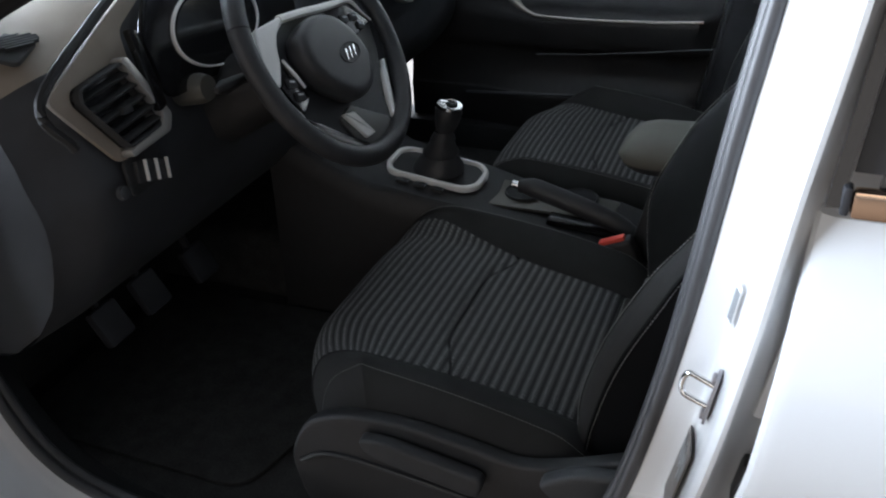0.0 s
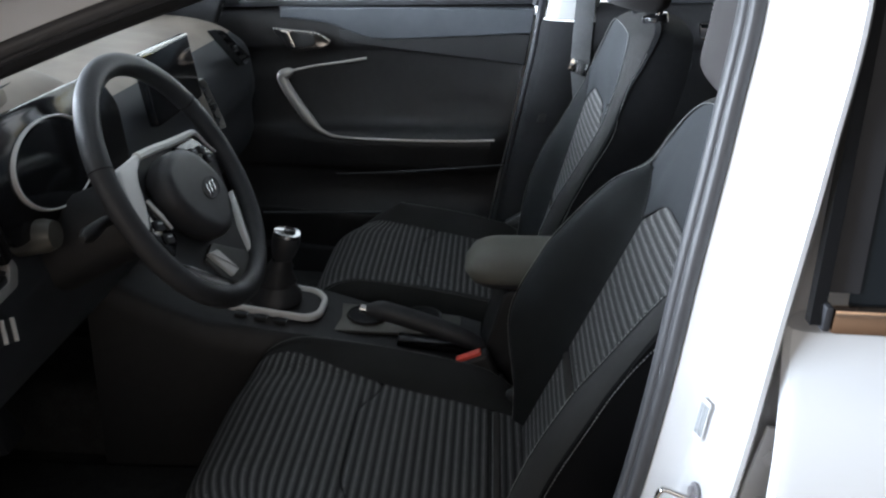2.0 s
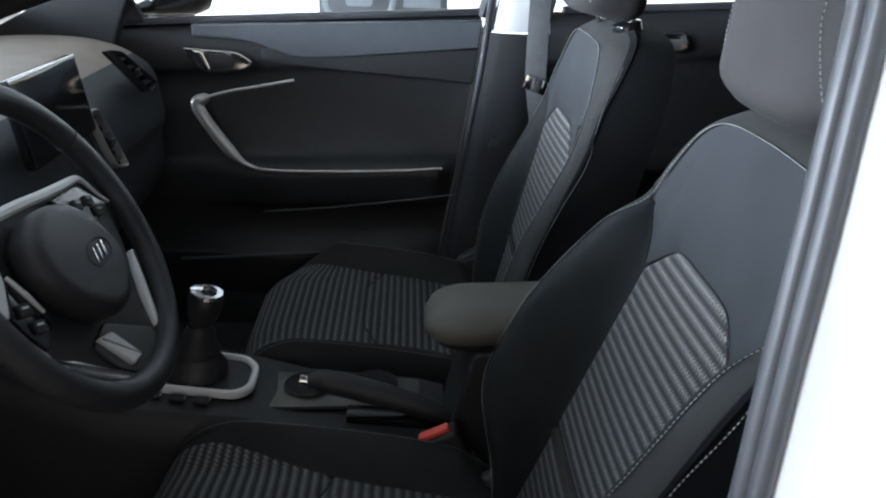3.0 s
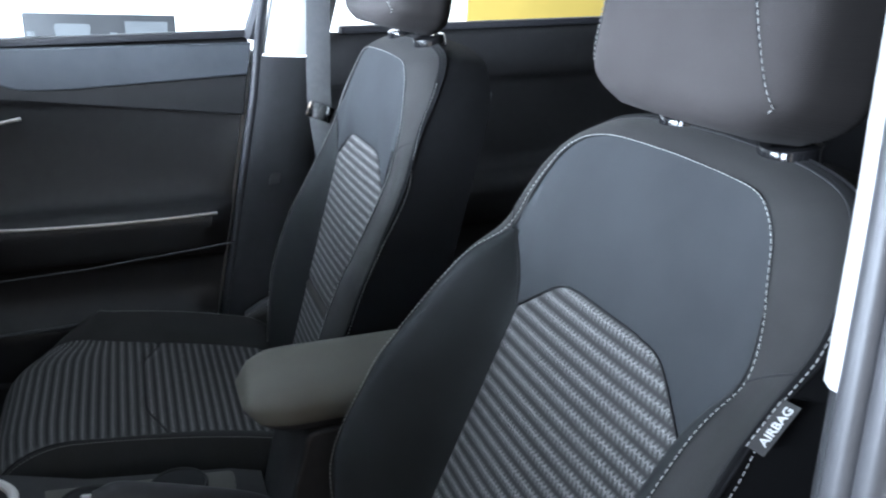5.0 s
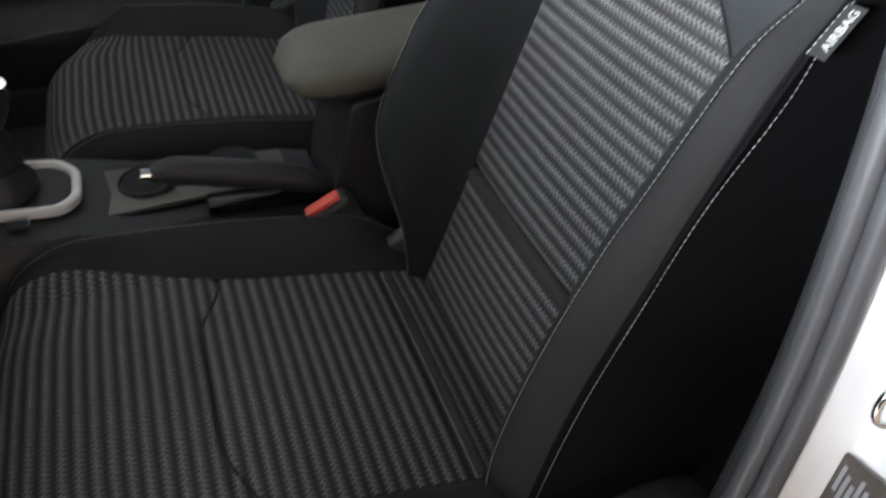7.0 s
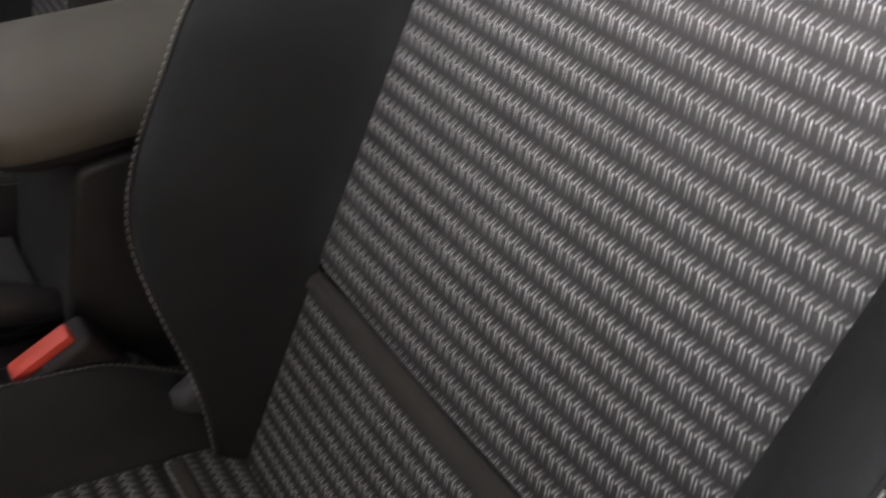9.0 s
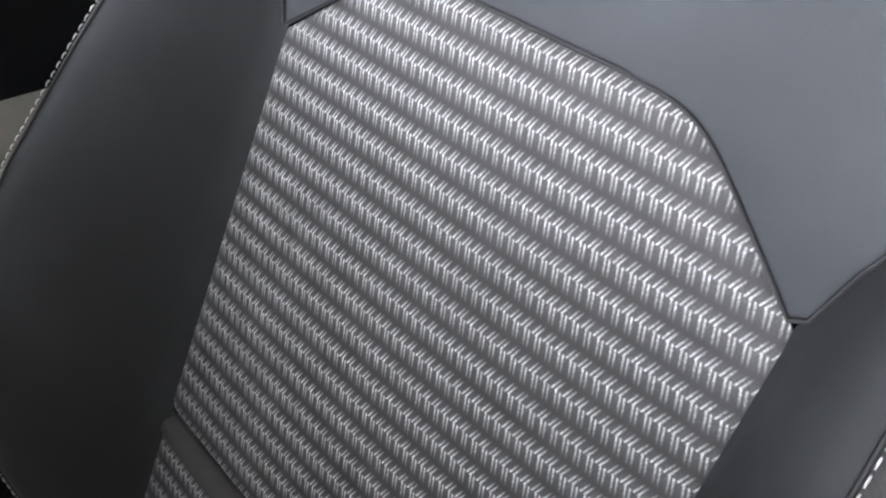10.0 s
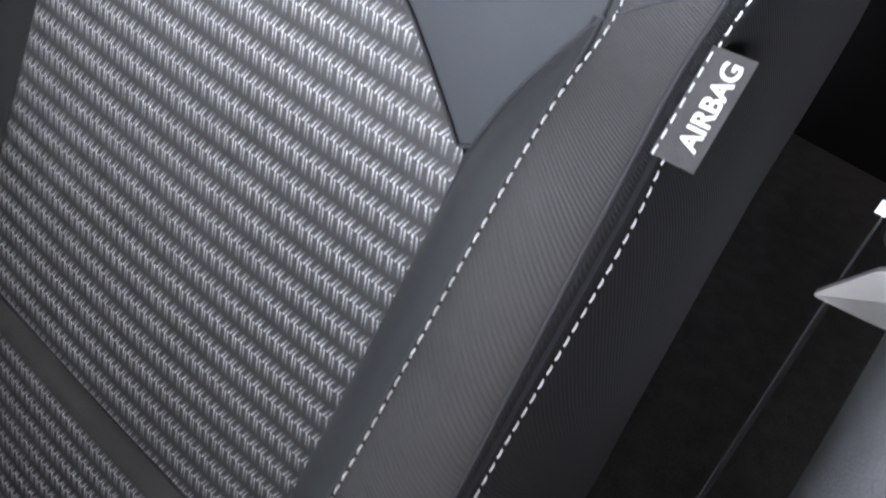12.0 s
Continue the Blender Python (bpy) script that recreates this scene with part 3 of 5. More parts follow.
    # headrest: a rounded pad on two posts
    for s in (-1, 1):
        post = part("headrest_post", tube([at(s * 0.066, 0.62, -0.044), at(s * 0.066, 0.72, -0.044)], 0.0065, 12), CHROME, seat, "chrome post")
        # the collar leans forward with the rim that it sits in
        foot, lean = at(s * 0.066, 0.6475, -0.040), (BACK_UP * 0.88 + BACK_OUT * 0.47).normalized()
        part("collar", tube([foot + lean * h for h in (-0.012, 0.0045, 0.0062, 0.0066, 0.0066, 0.0052)], [0.0245, 0.0245, 0.0235, 0.022, 0.015, 0.009], 28), GLOSS, post, "black plastic collar")
        part("collar_clip", rbox(0.007, 0.010, 0.005, 0.0015, pose(*(foot + lean * 0.0075 + BACK_OUT * 0.017), 0, -0.5, 0)), CHROME, post, "chrome release button")
    hc = at(0, 0.69, -0.045) + Vector((-0.074, 0, -0.006))

    def pad_size(v):
        half = 0.129 * (1 - 0.38 * max(0, (0.22 - v) / 0.22) ** 2.4 - 0.55 * max(0, (v - 0.7) / 0.3) ** 2.4)
        return half, 0.055 * (1 - 0.3 * max(0, (0.12 - v) / 0.12) ** 2 - 0.6 * max(0, (v - 0.8) / 0.2) ** 2)

    def pad_point(v, x, y, front):
        hollow = 0.018 * math.cos(y / 0.135 * 1.2) if front else 0
        return hc + Vector((0.028 + x + 0.02 * v - hollow, y, 0.20 * v - 0.020 - 0.012 * (x / 0.055) * max(1 - v * 2.5, 0)))

    rows, uvs = [], []
    for i in range(25):
        v = i / 24
        half, deep = pad_size(v)
        row, uv = [], []
        for j in range(64):
            c, s = math.cos(2 * math.pi * j / 64), math.sin(2 * math.pi * j / 64)
            y = math.copysign(abs(s) ** 0.55, s) * half
            row.append(pad_point(v, math.copysign(abs(c) ** 0.55, c) * deep, y, c < 0))
            uv.append((y, v * 0.20))
        rows.append(row)
        uvs.append(uv)
    head = part("headrest", grid(rows, uvs, wrap=True, cap=True), CLOTH_HEAD, seat, "warm grey cloth headrest")
    bm = bmesh.new()
    for s in (-1, 1):
        line = []
        for k in range(40):
            v = 0.11 + 0.79 * k / 39
            half, deep = pad_size(v)
            y = min(0.0945 + 0.06 * max(0.5 - v, 0), half * 0.94)
            c = math.sqrt(1 - (y / half) ** (2 / 0.55))
            line.append(pad_point(v, -c ** 0.55 * deep, s * y, True) + Vector((-0.0010, 0, 0)))
        part("headrest_seam", tube([p + Vector((0.0004, -s * 0.0022, 0)) for p in line], 0.0009, 6), SEAM, head)
        stitches(line, 0.0031, 0.0022, 0.00038, bm, Vector((-0.001, 0, 0)))
    tagged(part("headrest_stitching", bm, THREAD, head, "pale grey thread"), kind="stuff")

    # cushion
    top = spline([(0.03, 0, 0.512), (-0.05, 0, 0.536), (-0.15, 0, 0.558), (-0.25, 0, 0.573), (-0.35, 0, 0.582), (-0.42, 0, 0.581), (-0.461, 0, 0.565), (-0.483, 0, 0.530), (-0.490, 0, 0.48), (-0.480, 0, 0.42)], 240)
    run = [0.0]
    for p, q in zip(top, top[1:]):
        run.append(run[-1] + (q - p).length)
    cushion = part("seat_cushion", rbox(0.44, 0.44, 0.07, 0.02, pose(-0.22, 0, 0.44)), PLASTIC, seat, "black seat pan")
    INS = 0.156

    def insert(p, s):
        """Half width of the striped insert, wider over the thighs."""
        return INS + (0.050 if s * out < 0 else 0.018) * smooth_step((-0.16 - p.x) / 0.34)

    def wing(i):
        """How far the cushion's side bolsters stand up."""
        f = run[i] / run[-1]
        return 0.034 * smooth_step((f - 0.02) / 0.15) * (1 - 0.75 * smooth_step((f - 0.62) / 0.25))

    def tuck(x, a):
        """The front corners of the cushion are drawn back."""
        return x + (0.110 if a * out > 0 else 0.022) * smooth_step((-0.30 - x) / 0.15) * max((abs(a) - 0.08) / 0.17, 0) ** 1.8

    def side_drop(i):
        return max(top[i].z - 0.085, 0.40)

    rows, uvs = [], []
    for i, p in enumerate(top):
        row, uv = [], []
        for j in range(29):
            side_j = 1 if j > 14 else -1
            a = (2 * j / 28 - 1) * insert(p, side_j)
            edge_up = 0.7 * wing(i) * smooth_step((abs(a) - INS) / 0.05)
            n = Vector((0, 0, 0.004 * (1 - (a / insert(p, side_j)) ** 2) + edge_up))
            g = 0.004 * math.exp(-((p.x + 0.058) / 0.004) ** 2) + 0.0055 * math.exp(-((p.x + 0.268 - 0.028 * smooth_step((abs(a) - 0.07) / 0.09)) / 0.004) ** 2) * (1 if p.z > 0.5 else 0)
            row.append(Vector((tuck(p.x, a), a, p.z - g)) + n)
            uv.append((a, run[i]))
        rows.append(row)
        uvs.append(uv)
    part("striped_cushion_panel", grid(rows, uvs), CLOTH_STRIPE, cushion, "charcoal cloth with faint stripes")
    for x0, bend in ((-0.058, 0.0), (-0.268, 0.028)):
        pts = []
        for j in range(33):
            a = (2 * j / 32 - 1) * INS
            x = x0 + bend * smooth_step((abs(a) - 0.07) / 0.09)
            z = next(p.z + (q.z - p.z) * (x - p.x) / (q.x - p.x) for p, q in zip(top, top[1:]) if q.x <= x <= p.x)
            pts.append((x, a, z + 0.004 * (1 - (a / INS) ** 2) - 0.0042))
        part("cushion_seam", tube(pts, 0.0018, 6), SEAM, cushion)
    ridge = [Vector((-0.049, (2 * j / 32 - 1) * (INS - 0.004), 0)) for j in range(33)]
    for q in ridge:
        q.z = next(p.z + (r.z - p.z) * (q.x - p.x) / (r.x - p.x) for p, r in zip(top, top[1:]) if r.x <= q.x <= p.x) + 0.004 * (1 - (q.y / INS) ** 2) - 0.0005
    part("cushion_ridge", tube(ridge, 0.0058, 8, False, None, 0.45), CLOTH_BAND, cushion, "plain brown-grey piped fold")
    for s in (-1, 1):
        rows, uvs, crest = [], [], []
        for i, p in enumerate(top):
            h = wing(i)
            w_in = insert(p, s)
            rise = 0.7 * h * smooth_step((w_in - INS) / 0.05)
            prof = [(w_in, rise - 0.001), (w_in + (0.226 - w_in) * 0.25, max(h * 0.40, rise)), (w_in + (0.226 - w_in) * 0.6, max(h * 0.80, rise)), (0.218, h * 0.98), (0.228, h * 0.92), (0.242, h * 0.35), (0.250, -0.015), (0.255, -0.045)]
            prof = spline([(a, 0, b) for a, b in prof], 22)
            low = side_drop(i)
            row = [Vector((tuck(p.x, s * q.x), s * q.x, max(p.z + q.z, low - 0.01))) for q in prof]
            row.append(Vector((tuck(p.x, s * 0.252), s * 0.252, low - 0.02)))
            rows.append(row)
            uvs.append([(q.x + q.z, run[i]) for q in prof] + [(0.33, run[i])])
            crest.append(Vector((tuck(p.x, s * 0.226), s * 0.226, p.z + h * 0.95 + 0.0010)))
        part("cushion_bolster", grid(rows, uvs), CLOTH_SIDE, cushion, "ribbed charcoal cloth")
        bm = stitches(crest[9:210], 0.0031, 0.0022, 0.00038, bmesh.new(), Vector((0, 0, 0.001)))
        tagged(part("cushion_stitching", bm, THREAD_DIM, cushion, "grey thread"), kind="stuff")
        part("cushion_edge_seam", tube([Vector((tuck(p.x, s * insert(p, s)), s * (insert(p, s) + 0.001), p.z - 0.0005 + 0.7 * wing(i) * smooth_step((insert(p, s) - INS) / 0.05))) for i, p in enumerate(top)], 0.0014, 6), SEAM, cushion)

    # plastic shield along the outboard side, with the adjuster levers
    y = out * 0.262
    shield_line = rounded([(0.10, 0.40), (0.12, 0.50), (0.10, 0.60), (0.04, 0.61), (-0.03, 0.575), (-0.10, 0.548), (-0.18, 0.562), (-0.26, 0.570), (-0.35, 0.562), (-0.41, 0.53), (-0.44, 0.46), (-0.42, 0.37), (-0.1, 0.36)], 0.03)
    m = frame_matrix((0, y - (0.012 if out > 0 else -0.012), 0), (1, 0, 0), (0, 0, 1), (0, out, 0))
    shield = part("side_shield", slab(shield_line, 0.022, m, 0.006, 3), PLASTIC, seat, "grained black plastic side shield")
    lever = rounded([(-0.14, 0.535), (-0.28, 0.556), (-0.315, 0.55), (-0.305, 0.525), (-0.15, 0.498)], 0.02)
    part("height_lever", slab(lever, 0.02, frame_matrix((0, y + out * 0.014, 0), (1, 0, 0), (0, 0, 1), (0, out, 0)), 0.006, 3), PLASTIC_SOFT, shield, "black lever")
    part("shield_ridge", tube([(p[0], y + out * 0.012, p[1]) for p in spline([(-0.42, 0, 0.46), (-0.36, 0, 0.488), (-0.2, 0, 0.478), (-0.06, 0, 0.455), (0.05, 0, 0.45)], 30) for p in [(p.x, p.z)]], 0.004, 6), PLASTIC_SOFT, shield)
    rec = rounded([(0.06, 0.56), (0.045, 0.60), (-0.03, 0.585), (-0.075, 0.555), (-0.06, 0.535), (0.02, 0.54)], 0.016)
    part("recline_lever", slab(rec, 0.022, frame_matrix((0, y + out * 0.012, 0), (1, 0, 0), (0, 0, 1), (0, out, 0)), 0.007, 3), TRIM_GREY, shield, "grey recline lever")
    part("inboard_shield", rbox(0.36, 0.02, 0.10, 0.008, pose(-0.14, -out * 0.258, 0.43)), PLASTIC, seat)
    for s in (-1, 1):
        part("seat_rail", rbox(0.5, 0.03, 0.045, 0.006, pose(-0.18, s * 0.2, 0.353)), PLASTIC, seat, "black steel rail")
        part("rail_riser", rbox(0.32, 0.02, 0.08, 0.006, pose(-0.18, s * 0.2, 0.405)), PLASTIC, seat)
    return seat


THREAD_DIM = node_mat("grey thread", (0.22, 0.22, 0.21), 0.8, 0, 0.2, 500, 0.3, 3000)
driver_seat = make_seat("bucket_seat", (0, -0.36, 0), -1, radians(21.5), ("out", "in"), "charcoal cloth driver seat with striped centre panels and pale stitching")
make_seat("bucket_seat", (0.045, 0.36, -0.02), 1, radians(13.4), ("flat", "flat"), "charcoal cloth front passenger seat beside the centre console")

# ---- showroom ----
def wall_panel(name, lo, hi, mat, label, category="wall"):
    c = [(a + b) / 2 for a, b in zip(lo, hi)]
    s = [b - a for a, b in zip(lo, hi)]
    return tagged(part(name, rbox(*s, 0, pose(*c)), mat, None, "", False), label, category, kind="structure")


wall_panel("floor", (-6.2, -6.2, -0.2), (6.2, 5.2, 0.0), TILE, "warm grey polished showroom floor tiles", "floor")
wall_panel("ceiling", (-6.2, -6.2, 3.8), (6.2, 5.2, 4.0), WALL_GREY, "unseen showroom ceiling, darkened to cut bounced light", "ceiling")
for lo, hi in (((-6.2, 5.0, 0.0), (6.2, 5.2, 0.25)), ((-6.2, 5.0, 2.7), (6.2, 5.2, 3.8)), ((-6.2, 5.0, 0.25), (-5.9, 5.2, 2.7)), ((5.9, 5.0, 0.25), (6.2, 5.2, 2.7))):
    wall_panel("wall_far", lo, hi, WALL, "white far wall with an opening added for the glow")
# added glowing sheet behind the opening cut in the far wall
wall_panel("backdrop", (-9.0, 6.0, -0.2), (9.0, 6.05, 4.5), FAR_GLOW, "glowing white sheet standing in for the bright far wall", "backdrop")
wall_panel("wall_rear", (6.0, -6.2, 0.0), (6.2, 5.0, 3.8), WALL_GREY, "unseen showroom wall, darkened to cut bounced light")
for i, (lo, hi) in enumerate((((-6.2, -6.2, 0), (-6.0, 5.0, 0.5)), ((-6.2, -6.2, 3.5), (-6.0, 5.0, 3.8)), ((-6.2, -6.2, 0.5), (-6.0, -5.6, 3.5)), ((-6.2, 3.2, 0.5), (-6.0, 5.0, 3.5)))):
    wall_panel("wall_front", lo, hi, WALL, "white wall around a glazed shop front")
for i, (lo, hi) in enumerate((((-6.0, -6.2, 0), (6.0, -6.0, 0.5)), ((-6.0, -6.2, 3.5), (6.0, -6.0, 3.8)), ((-6.0, -6.2, 0.5), (-5.8, -6.0, 3.5)), ((1.8, -6.2, 0.5), (6.0, -6.0, 3.5)))):
    wall_panel("wall_street", lo, hi, WALL_GREY, "unseen wall with an opening, darkened to cut bounced light")
tagged(part("ground", rbox(400, 400, 0.1, 0, pose(0, 0, -0.26)), TILE, None, "", False), "pale paving outside the showroom", "ground", kind="structure")

# ---- car shell ----
car = thing("hatchback", "white hatchback with its driver doorway open", "car", at=(0, 0, 0))
part("floor_pan", rbox(2.5, 1.54, 0.03, 0.004, pose(0.22, 0, 0.315)), CARPET, car, "black carpet")
part("firewall", rbox(0.04, 1.50, 0.80, 0.004, pose(-1.12, 0, 0.70)), CARPET, car, "black carpeted bulkhead")
part("tunnel", slab(rounded([(-0.13, 0.32), (-0.10, 0.46), (0.10, 0.46), (0.13, 0.32)], 0.03), 2.4, frame_matrix((-1.1, 0, 0), (0, 1, 0), (0, 0, 1), (1, 0, 0))), CARPET, car, "black carpet")
part("rear_bulkhead", rbox(0.06, 1.44, 1.0, 0.01, pose(1.45, 0, 0.8)), CLOTH_DARK, car, "black cloth")
part("underbody", rbox(2.6, 1.40, 0.30, 0.02, pose(0.15, 0, 0.15)), RUBBER, car)
part("roof", grid([[Vector((x, y, 1.46 - 0.10 * (y / 0.62) ** 2 - 0.03 * ((x - 0.5) / 1.0) ** 2)) for y in [(-0.64 + 1.28 * j / 16) for j in range(17)]] for x in [(-0.30 + 1.8 * i / 12) for i in range(13)]]), PAINT, car, "white painted roof")
part("headliner", grid([[Vector((x, y, 1.425 - 0.10 * (y / 0.62) ** 2 - 0.03 * ((x - 0.5) / 1.0) ** 2)) for y in [(-0.62 + 1.24 * j / 16) for j in range(17)]] for x in [(-0.28 + 1.76 * i / 12) for i in range(13)]]), TRIM_PALE, car, "pale grey headliner")
# windscreen
scr = part("windscreen", grid([[Vector((-1.10 + 0.80 * f, y * (0.72 - 0.12 * f) / 0.7, 1.0 + 0.41 * f + 0.03 * math.sin(math.pi * f) - 0.04 * (y / 0.7) ** 2)) for y in [(-0.7 + 1.4 * j / 16) for j in range(17)]] for f in [i / 10 for i in range(11)]]), GLASS, car, "clear windscreen", True, False)
sol = scr.modifiers.new("thickness", "SOLIDIFY")
sol.thickness = 0.005
part("bonnet", grid([[Vector((x, y, 0.98 - 0.16 * max(-1.05 - x, 0) ** 1.4 - 0.05 * (y / 0.75) ** 2)) for y in [(-0.76 + 1.52 * j / 12) for j in range(13)]] for x in [(-2.05 + 1.0 * i / 10) for i in range(11)]]), PAINT, car, "white painted bonnet")
for s in (-1, 1):
    part("wing", rbox(1.15, 0.06, 0.62, 0.02, pose(-1.52, s * 0.80, 0.60)), PAINT, car, "white painted front wing")
part("nose", rbox(0.06, 1.56, 0.6, 0.03, pose(-2.08, 0, 0.52)), PAINT, car)

# door opening on the driver's side: rubber seal, painted flange and face swept round it
OPENING = [(-0.045, -0.727, 0.44), (-0.008, -0.725, 0.54), (0.026, -0.722, 0.65), (0.052, -0.717, 0.78), (0.069, -0.707, 0.90), (0.083, -0.691, 1.03), (0.098, -0.672, 1.15), (0.109, -0.650, 1.27), (0.088, -0.622, 1.345), (0.02, -0.605, 1.36), (-0.08, -0.597, 1.345),
           (-0.2, -0.597, 1.30), (-0.336, -0.605, 1.245), (-0.486, -0.615, 1.187), (-0.66, -0.655, 1.11), (-0.82, -0.70, 1.02), (-0.89, -0.72, 0.90), (-0.895, -0.73, 0.70), (-0.865, -0.73, 0.53), (-0.81, -0.73, 0.42), (-0.70, -0.73, 0.372),
           (-0.45, -0.73, 0.362), (-0.18, -0.73, 0.368), (-0.10, -0.735, 0.39)]
loop = spline(OPENING, 220, True)
centre = Vector((-0.4, -0.66, 0.85))


def sweep(section, name, mat, label, parent, span=None):
    """section: (away from the opening, outward) pairs carried round the opening."""
    rows = []
    k = len(loop)
    ids = range(k) if span is None else span
    for i in ids:
        i %= k
        t = (loop[(i + 1) % k] - loop[i - 1]).normalized()
        outward = Vector((0, -1, 0))
        away = t.cross(outward).normalized()
        if away.dot(loop[i] - centre) < 0:
            away = -away
        rows.append([loop[i] + away * u + outward * v for u, v in section])
    if span is None:
        rows.append(rows[0])
    return part(name, grid(rows), mat, parent, label)


def arc(cx, cy, r, a0, a1, n=8):
    return [(cx + r * math.cos(radians(a0 + (a1 - a0) * i / n)), cy + r * math.sin(radians(a0 + (a1 - a0) * i / n))) for i in range(n + 1)]


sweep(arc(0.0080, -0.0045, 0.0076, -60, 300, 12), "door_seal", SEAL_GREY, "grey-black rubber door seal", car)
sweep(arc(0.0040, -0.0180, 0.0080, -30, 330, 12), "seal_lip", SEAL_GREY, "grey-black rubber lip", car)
sweep([(0.010, -0.028), (0.0085, -0.016), (0.0085, -0.008), (0.014, -0.004)], "seal_groove", RUBBER, "dark groove between the ribs of the seal", car)
sweep([(0.010, -0.008), (0.015, 0.001), (0.028, 0.004), (0.040, 0.007), (0.045, 0.013), (0.048, 0.028), (0.050, 0.046), (0.052, 0.066), (0.054, 0.075), (0.058, 0.080), (0.062, 0.080)], "door_frame", PAINT, "white painted door frame", car)
# painted face beyond the frame, forward and below (wing foot, sill), and the recess towards the rear door
sweep([(0.062, 0.080), (0.068, 0.096), (0.078, 0.104), (0.13, 0.108), (0.17, 0.09), (0.20, 0.04)], "body_side", PAINT, "white painted body side", car, range(78, 212))
sweep([(0.062, 0.080), (0.067, 0.072), (0.078, 0.046), (0.092, 0.034), (0.115, 0.029), (0.17, 0.027)], "pillar_recess", PAINT, "white painted pillar recess", car, range(-8, 80))
for s in (-1, 1):
    part("kick_panel", rbox(0.26, 0.02, 0.68, 0.004, pose(-1.01, s * 0.712, 0.66)), PLASTIC, car, "black plastic kick panel")
# pillar trims inside
low = [i for i in range(4, 50) if loop[i].z < 1.075]
high = [i for i in range(20, 75) if 1.025 <= loop[i].z <= 1.33 and loop[i].x > 0.0]
sweep([(0.016, -0.026), (0.0150, -0.039), (0.020, -0.047), (0.036, -0.053), (0.07, -0.05), (0.13, -0.035), (0.16, 0.0)], "lower_pillar_trim", PLASTIC_SOFT, "charcoal plastic pillar trim", car, low)
sweep([(0.014, -0.027), (0.0125, -0.041), (0.018, -0.050), (0.036, -0.057), (0.07, -0.052), (0.13, -0.03), (0.16, 0.0)], "upper_pillar_trim", TRIM_PALE, "pale grey pillar trim", car, high)
sweep([(0.006, -0.016), (0.02, -0.05), (0.06, -0.08), (0.10, -0.06)], "sill_trim", PLASTIC, "black plastic sill trim", car, range(150, 224))
sweep([(0.004, -0.024), (-0.010, -0.034), (-0.014, -0.050), (-0.006, -0.080), (0.03, -0.10), (0.07, -0.095)], "windscreen_pillar_trim", PLASTIC, "black plastic windscreen pillar trim", car, range(84, 152))
far_pillar = rounded([(-1.0, 0.985), (-0.76, 0.97), (-0.70, 1.11), (-0.36, 1.325), (-0.44, 1.315), (-0.88, 1.085), (-1.01, 1.015)], 0.012)
part("far_windscreen_pillar_trim", slab(far_pillar, 0.03, frame_matrix((0, 0.672, 0), (1, 0, 0), (0, 0, 1), (0, -1, 0)), 0.008, 3), PLASTIC_MATT, car, "black plastic windscreen pillar trim")
# striker on the pillar
def flange(z, u, v):
    """A place on the pillar, its sideways axis, the axis up along it and the way it faces."""
    k = min(range(2, 48), key=lambda i: abs(loop[i].z - z))
    up = (loop[k + 1] - loop[k - 1]).normalized()
    face = up.cross(Vector((0, -1, 0))).normalized()
    face = face if face.x < 0 else -face
    return loop[k] - face * u + Vector((0, -v, 0)), up.cross(face).normalized(), up, face


p, sx, up, face = flange(0.832, 0.0475, 0.036)
sx = (sx + face * 0.06).normalized()
pm = frame_matrix(p, sx, up, face)
striker = part("striker_plate", slab(rounded([(-0.011, -0.027), (0.011, -0.027), (0.011, 0.027), (-0.011, 0.027)], 0.010, 5), 0.003, pm, 0.001), ZINC, car, "zinc striker plate")
loop_line = [(0.0, 0.011, 0.0), (0.004, 0.0115, 0.012), (0.009, 0.0105, 0.025), (0.0105, 0.0, 0.028), (0.009, -0.0105, 0.025), (0.004, -0.0115, 0.012), (0.0, -0.011, 0.0)]
loop_side = 1 if sx.y > 0 else -1
part("striker_loop", tube(spline([pm @ Vector((loop_side * x, y, z)) for x, y, z in loop_line], 30), 0.0030, 10), CHROME, striker, "chrome striker loop")
for dz in (-0.0195, 0.0195):
    part("striker_bolt", tube([pm @ Vector((0, dz, 0.002)), pm @ Vector((0, dz, 0.006)), pm @ Vector((0, dz, 0.0065))], [0.005, 0.005, 0.003], 8), ZINC, striker)
p, sx, up, face = flange(0.724, 0.0455, 0.030)
sx = (sx * (-1 if sx.y > 0 else 1) - face * 0.10).normalized()
sm = frame_matrix(p + face * 0.0015, sx, up, sx.cross(up))
sticker = part("information_sticker", slab(rounded([(-0.022, -0.042), (0.022, -0.042), (0.022, 0.042), (-0.022, 0.042)], 0.002), 0.0012, sm), STICKER, car, "dark brown printed information sticker", False)
for k in range(9):
    tall = (0.020, 0.026, 0.016, 0.030, 0.022, 0.028, 0.018, 0.024, 0.020)[k]
    part("print_line", rbox(0.0026, tall, 0.0006, 0, sm @ pose(-0.0175 + k * 0.0044, 0.034 - tall / 2 - 0.004 * (k % 3), 0.0015)), POSTER_GREY, sticker)
p, sx, up, face = flange(0.905, 0.0435, 0.018)
sx = (sx * (-1 if sx.y > 0 else 1) - face * 0.3).normalized()
bc = frame_matrix(p + face * 0.0022, sx, up, sx.cross(up))
tag_ob = part("bar_label", slab([(-0.007, -0.019), (0.007, -0.019), (0.007, 0.019), (-0.007, 0.019)], 0.0008, bc), WHITE, car, "small white label with grey bars", False)
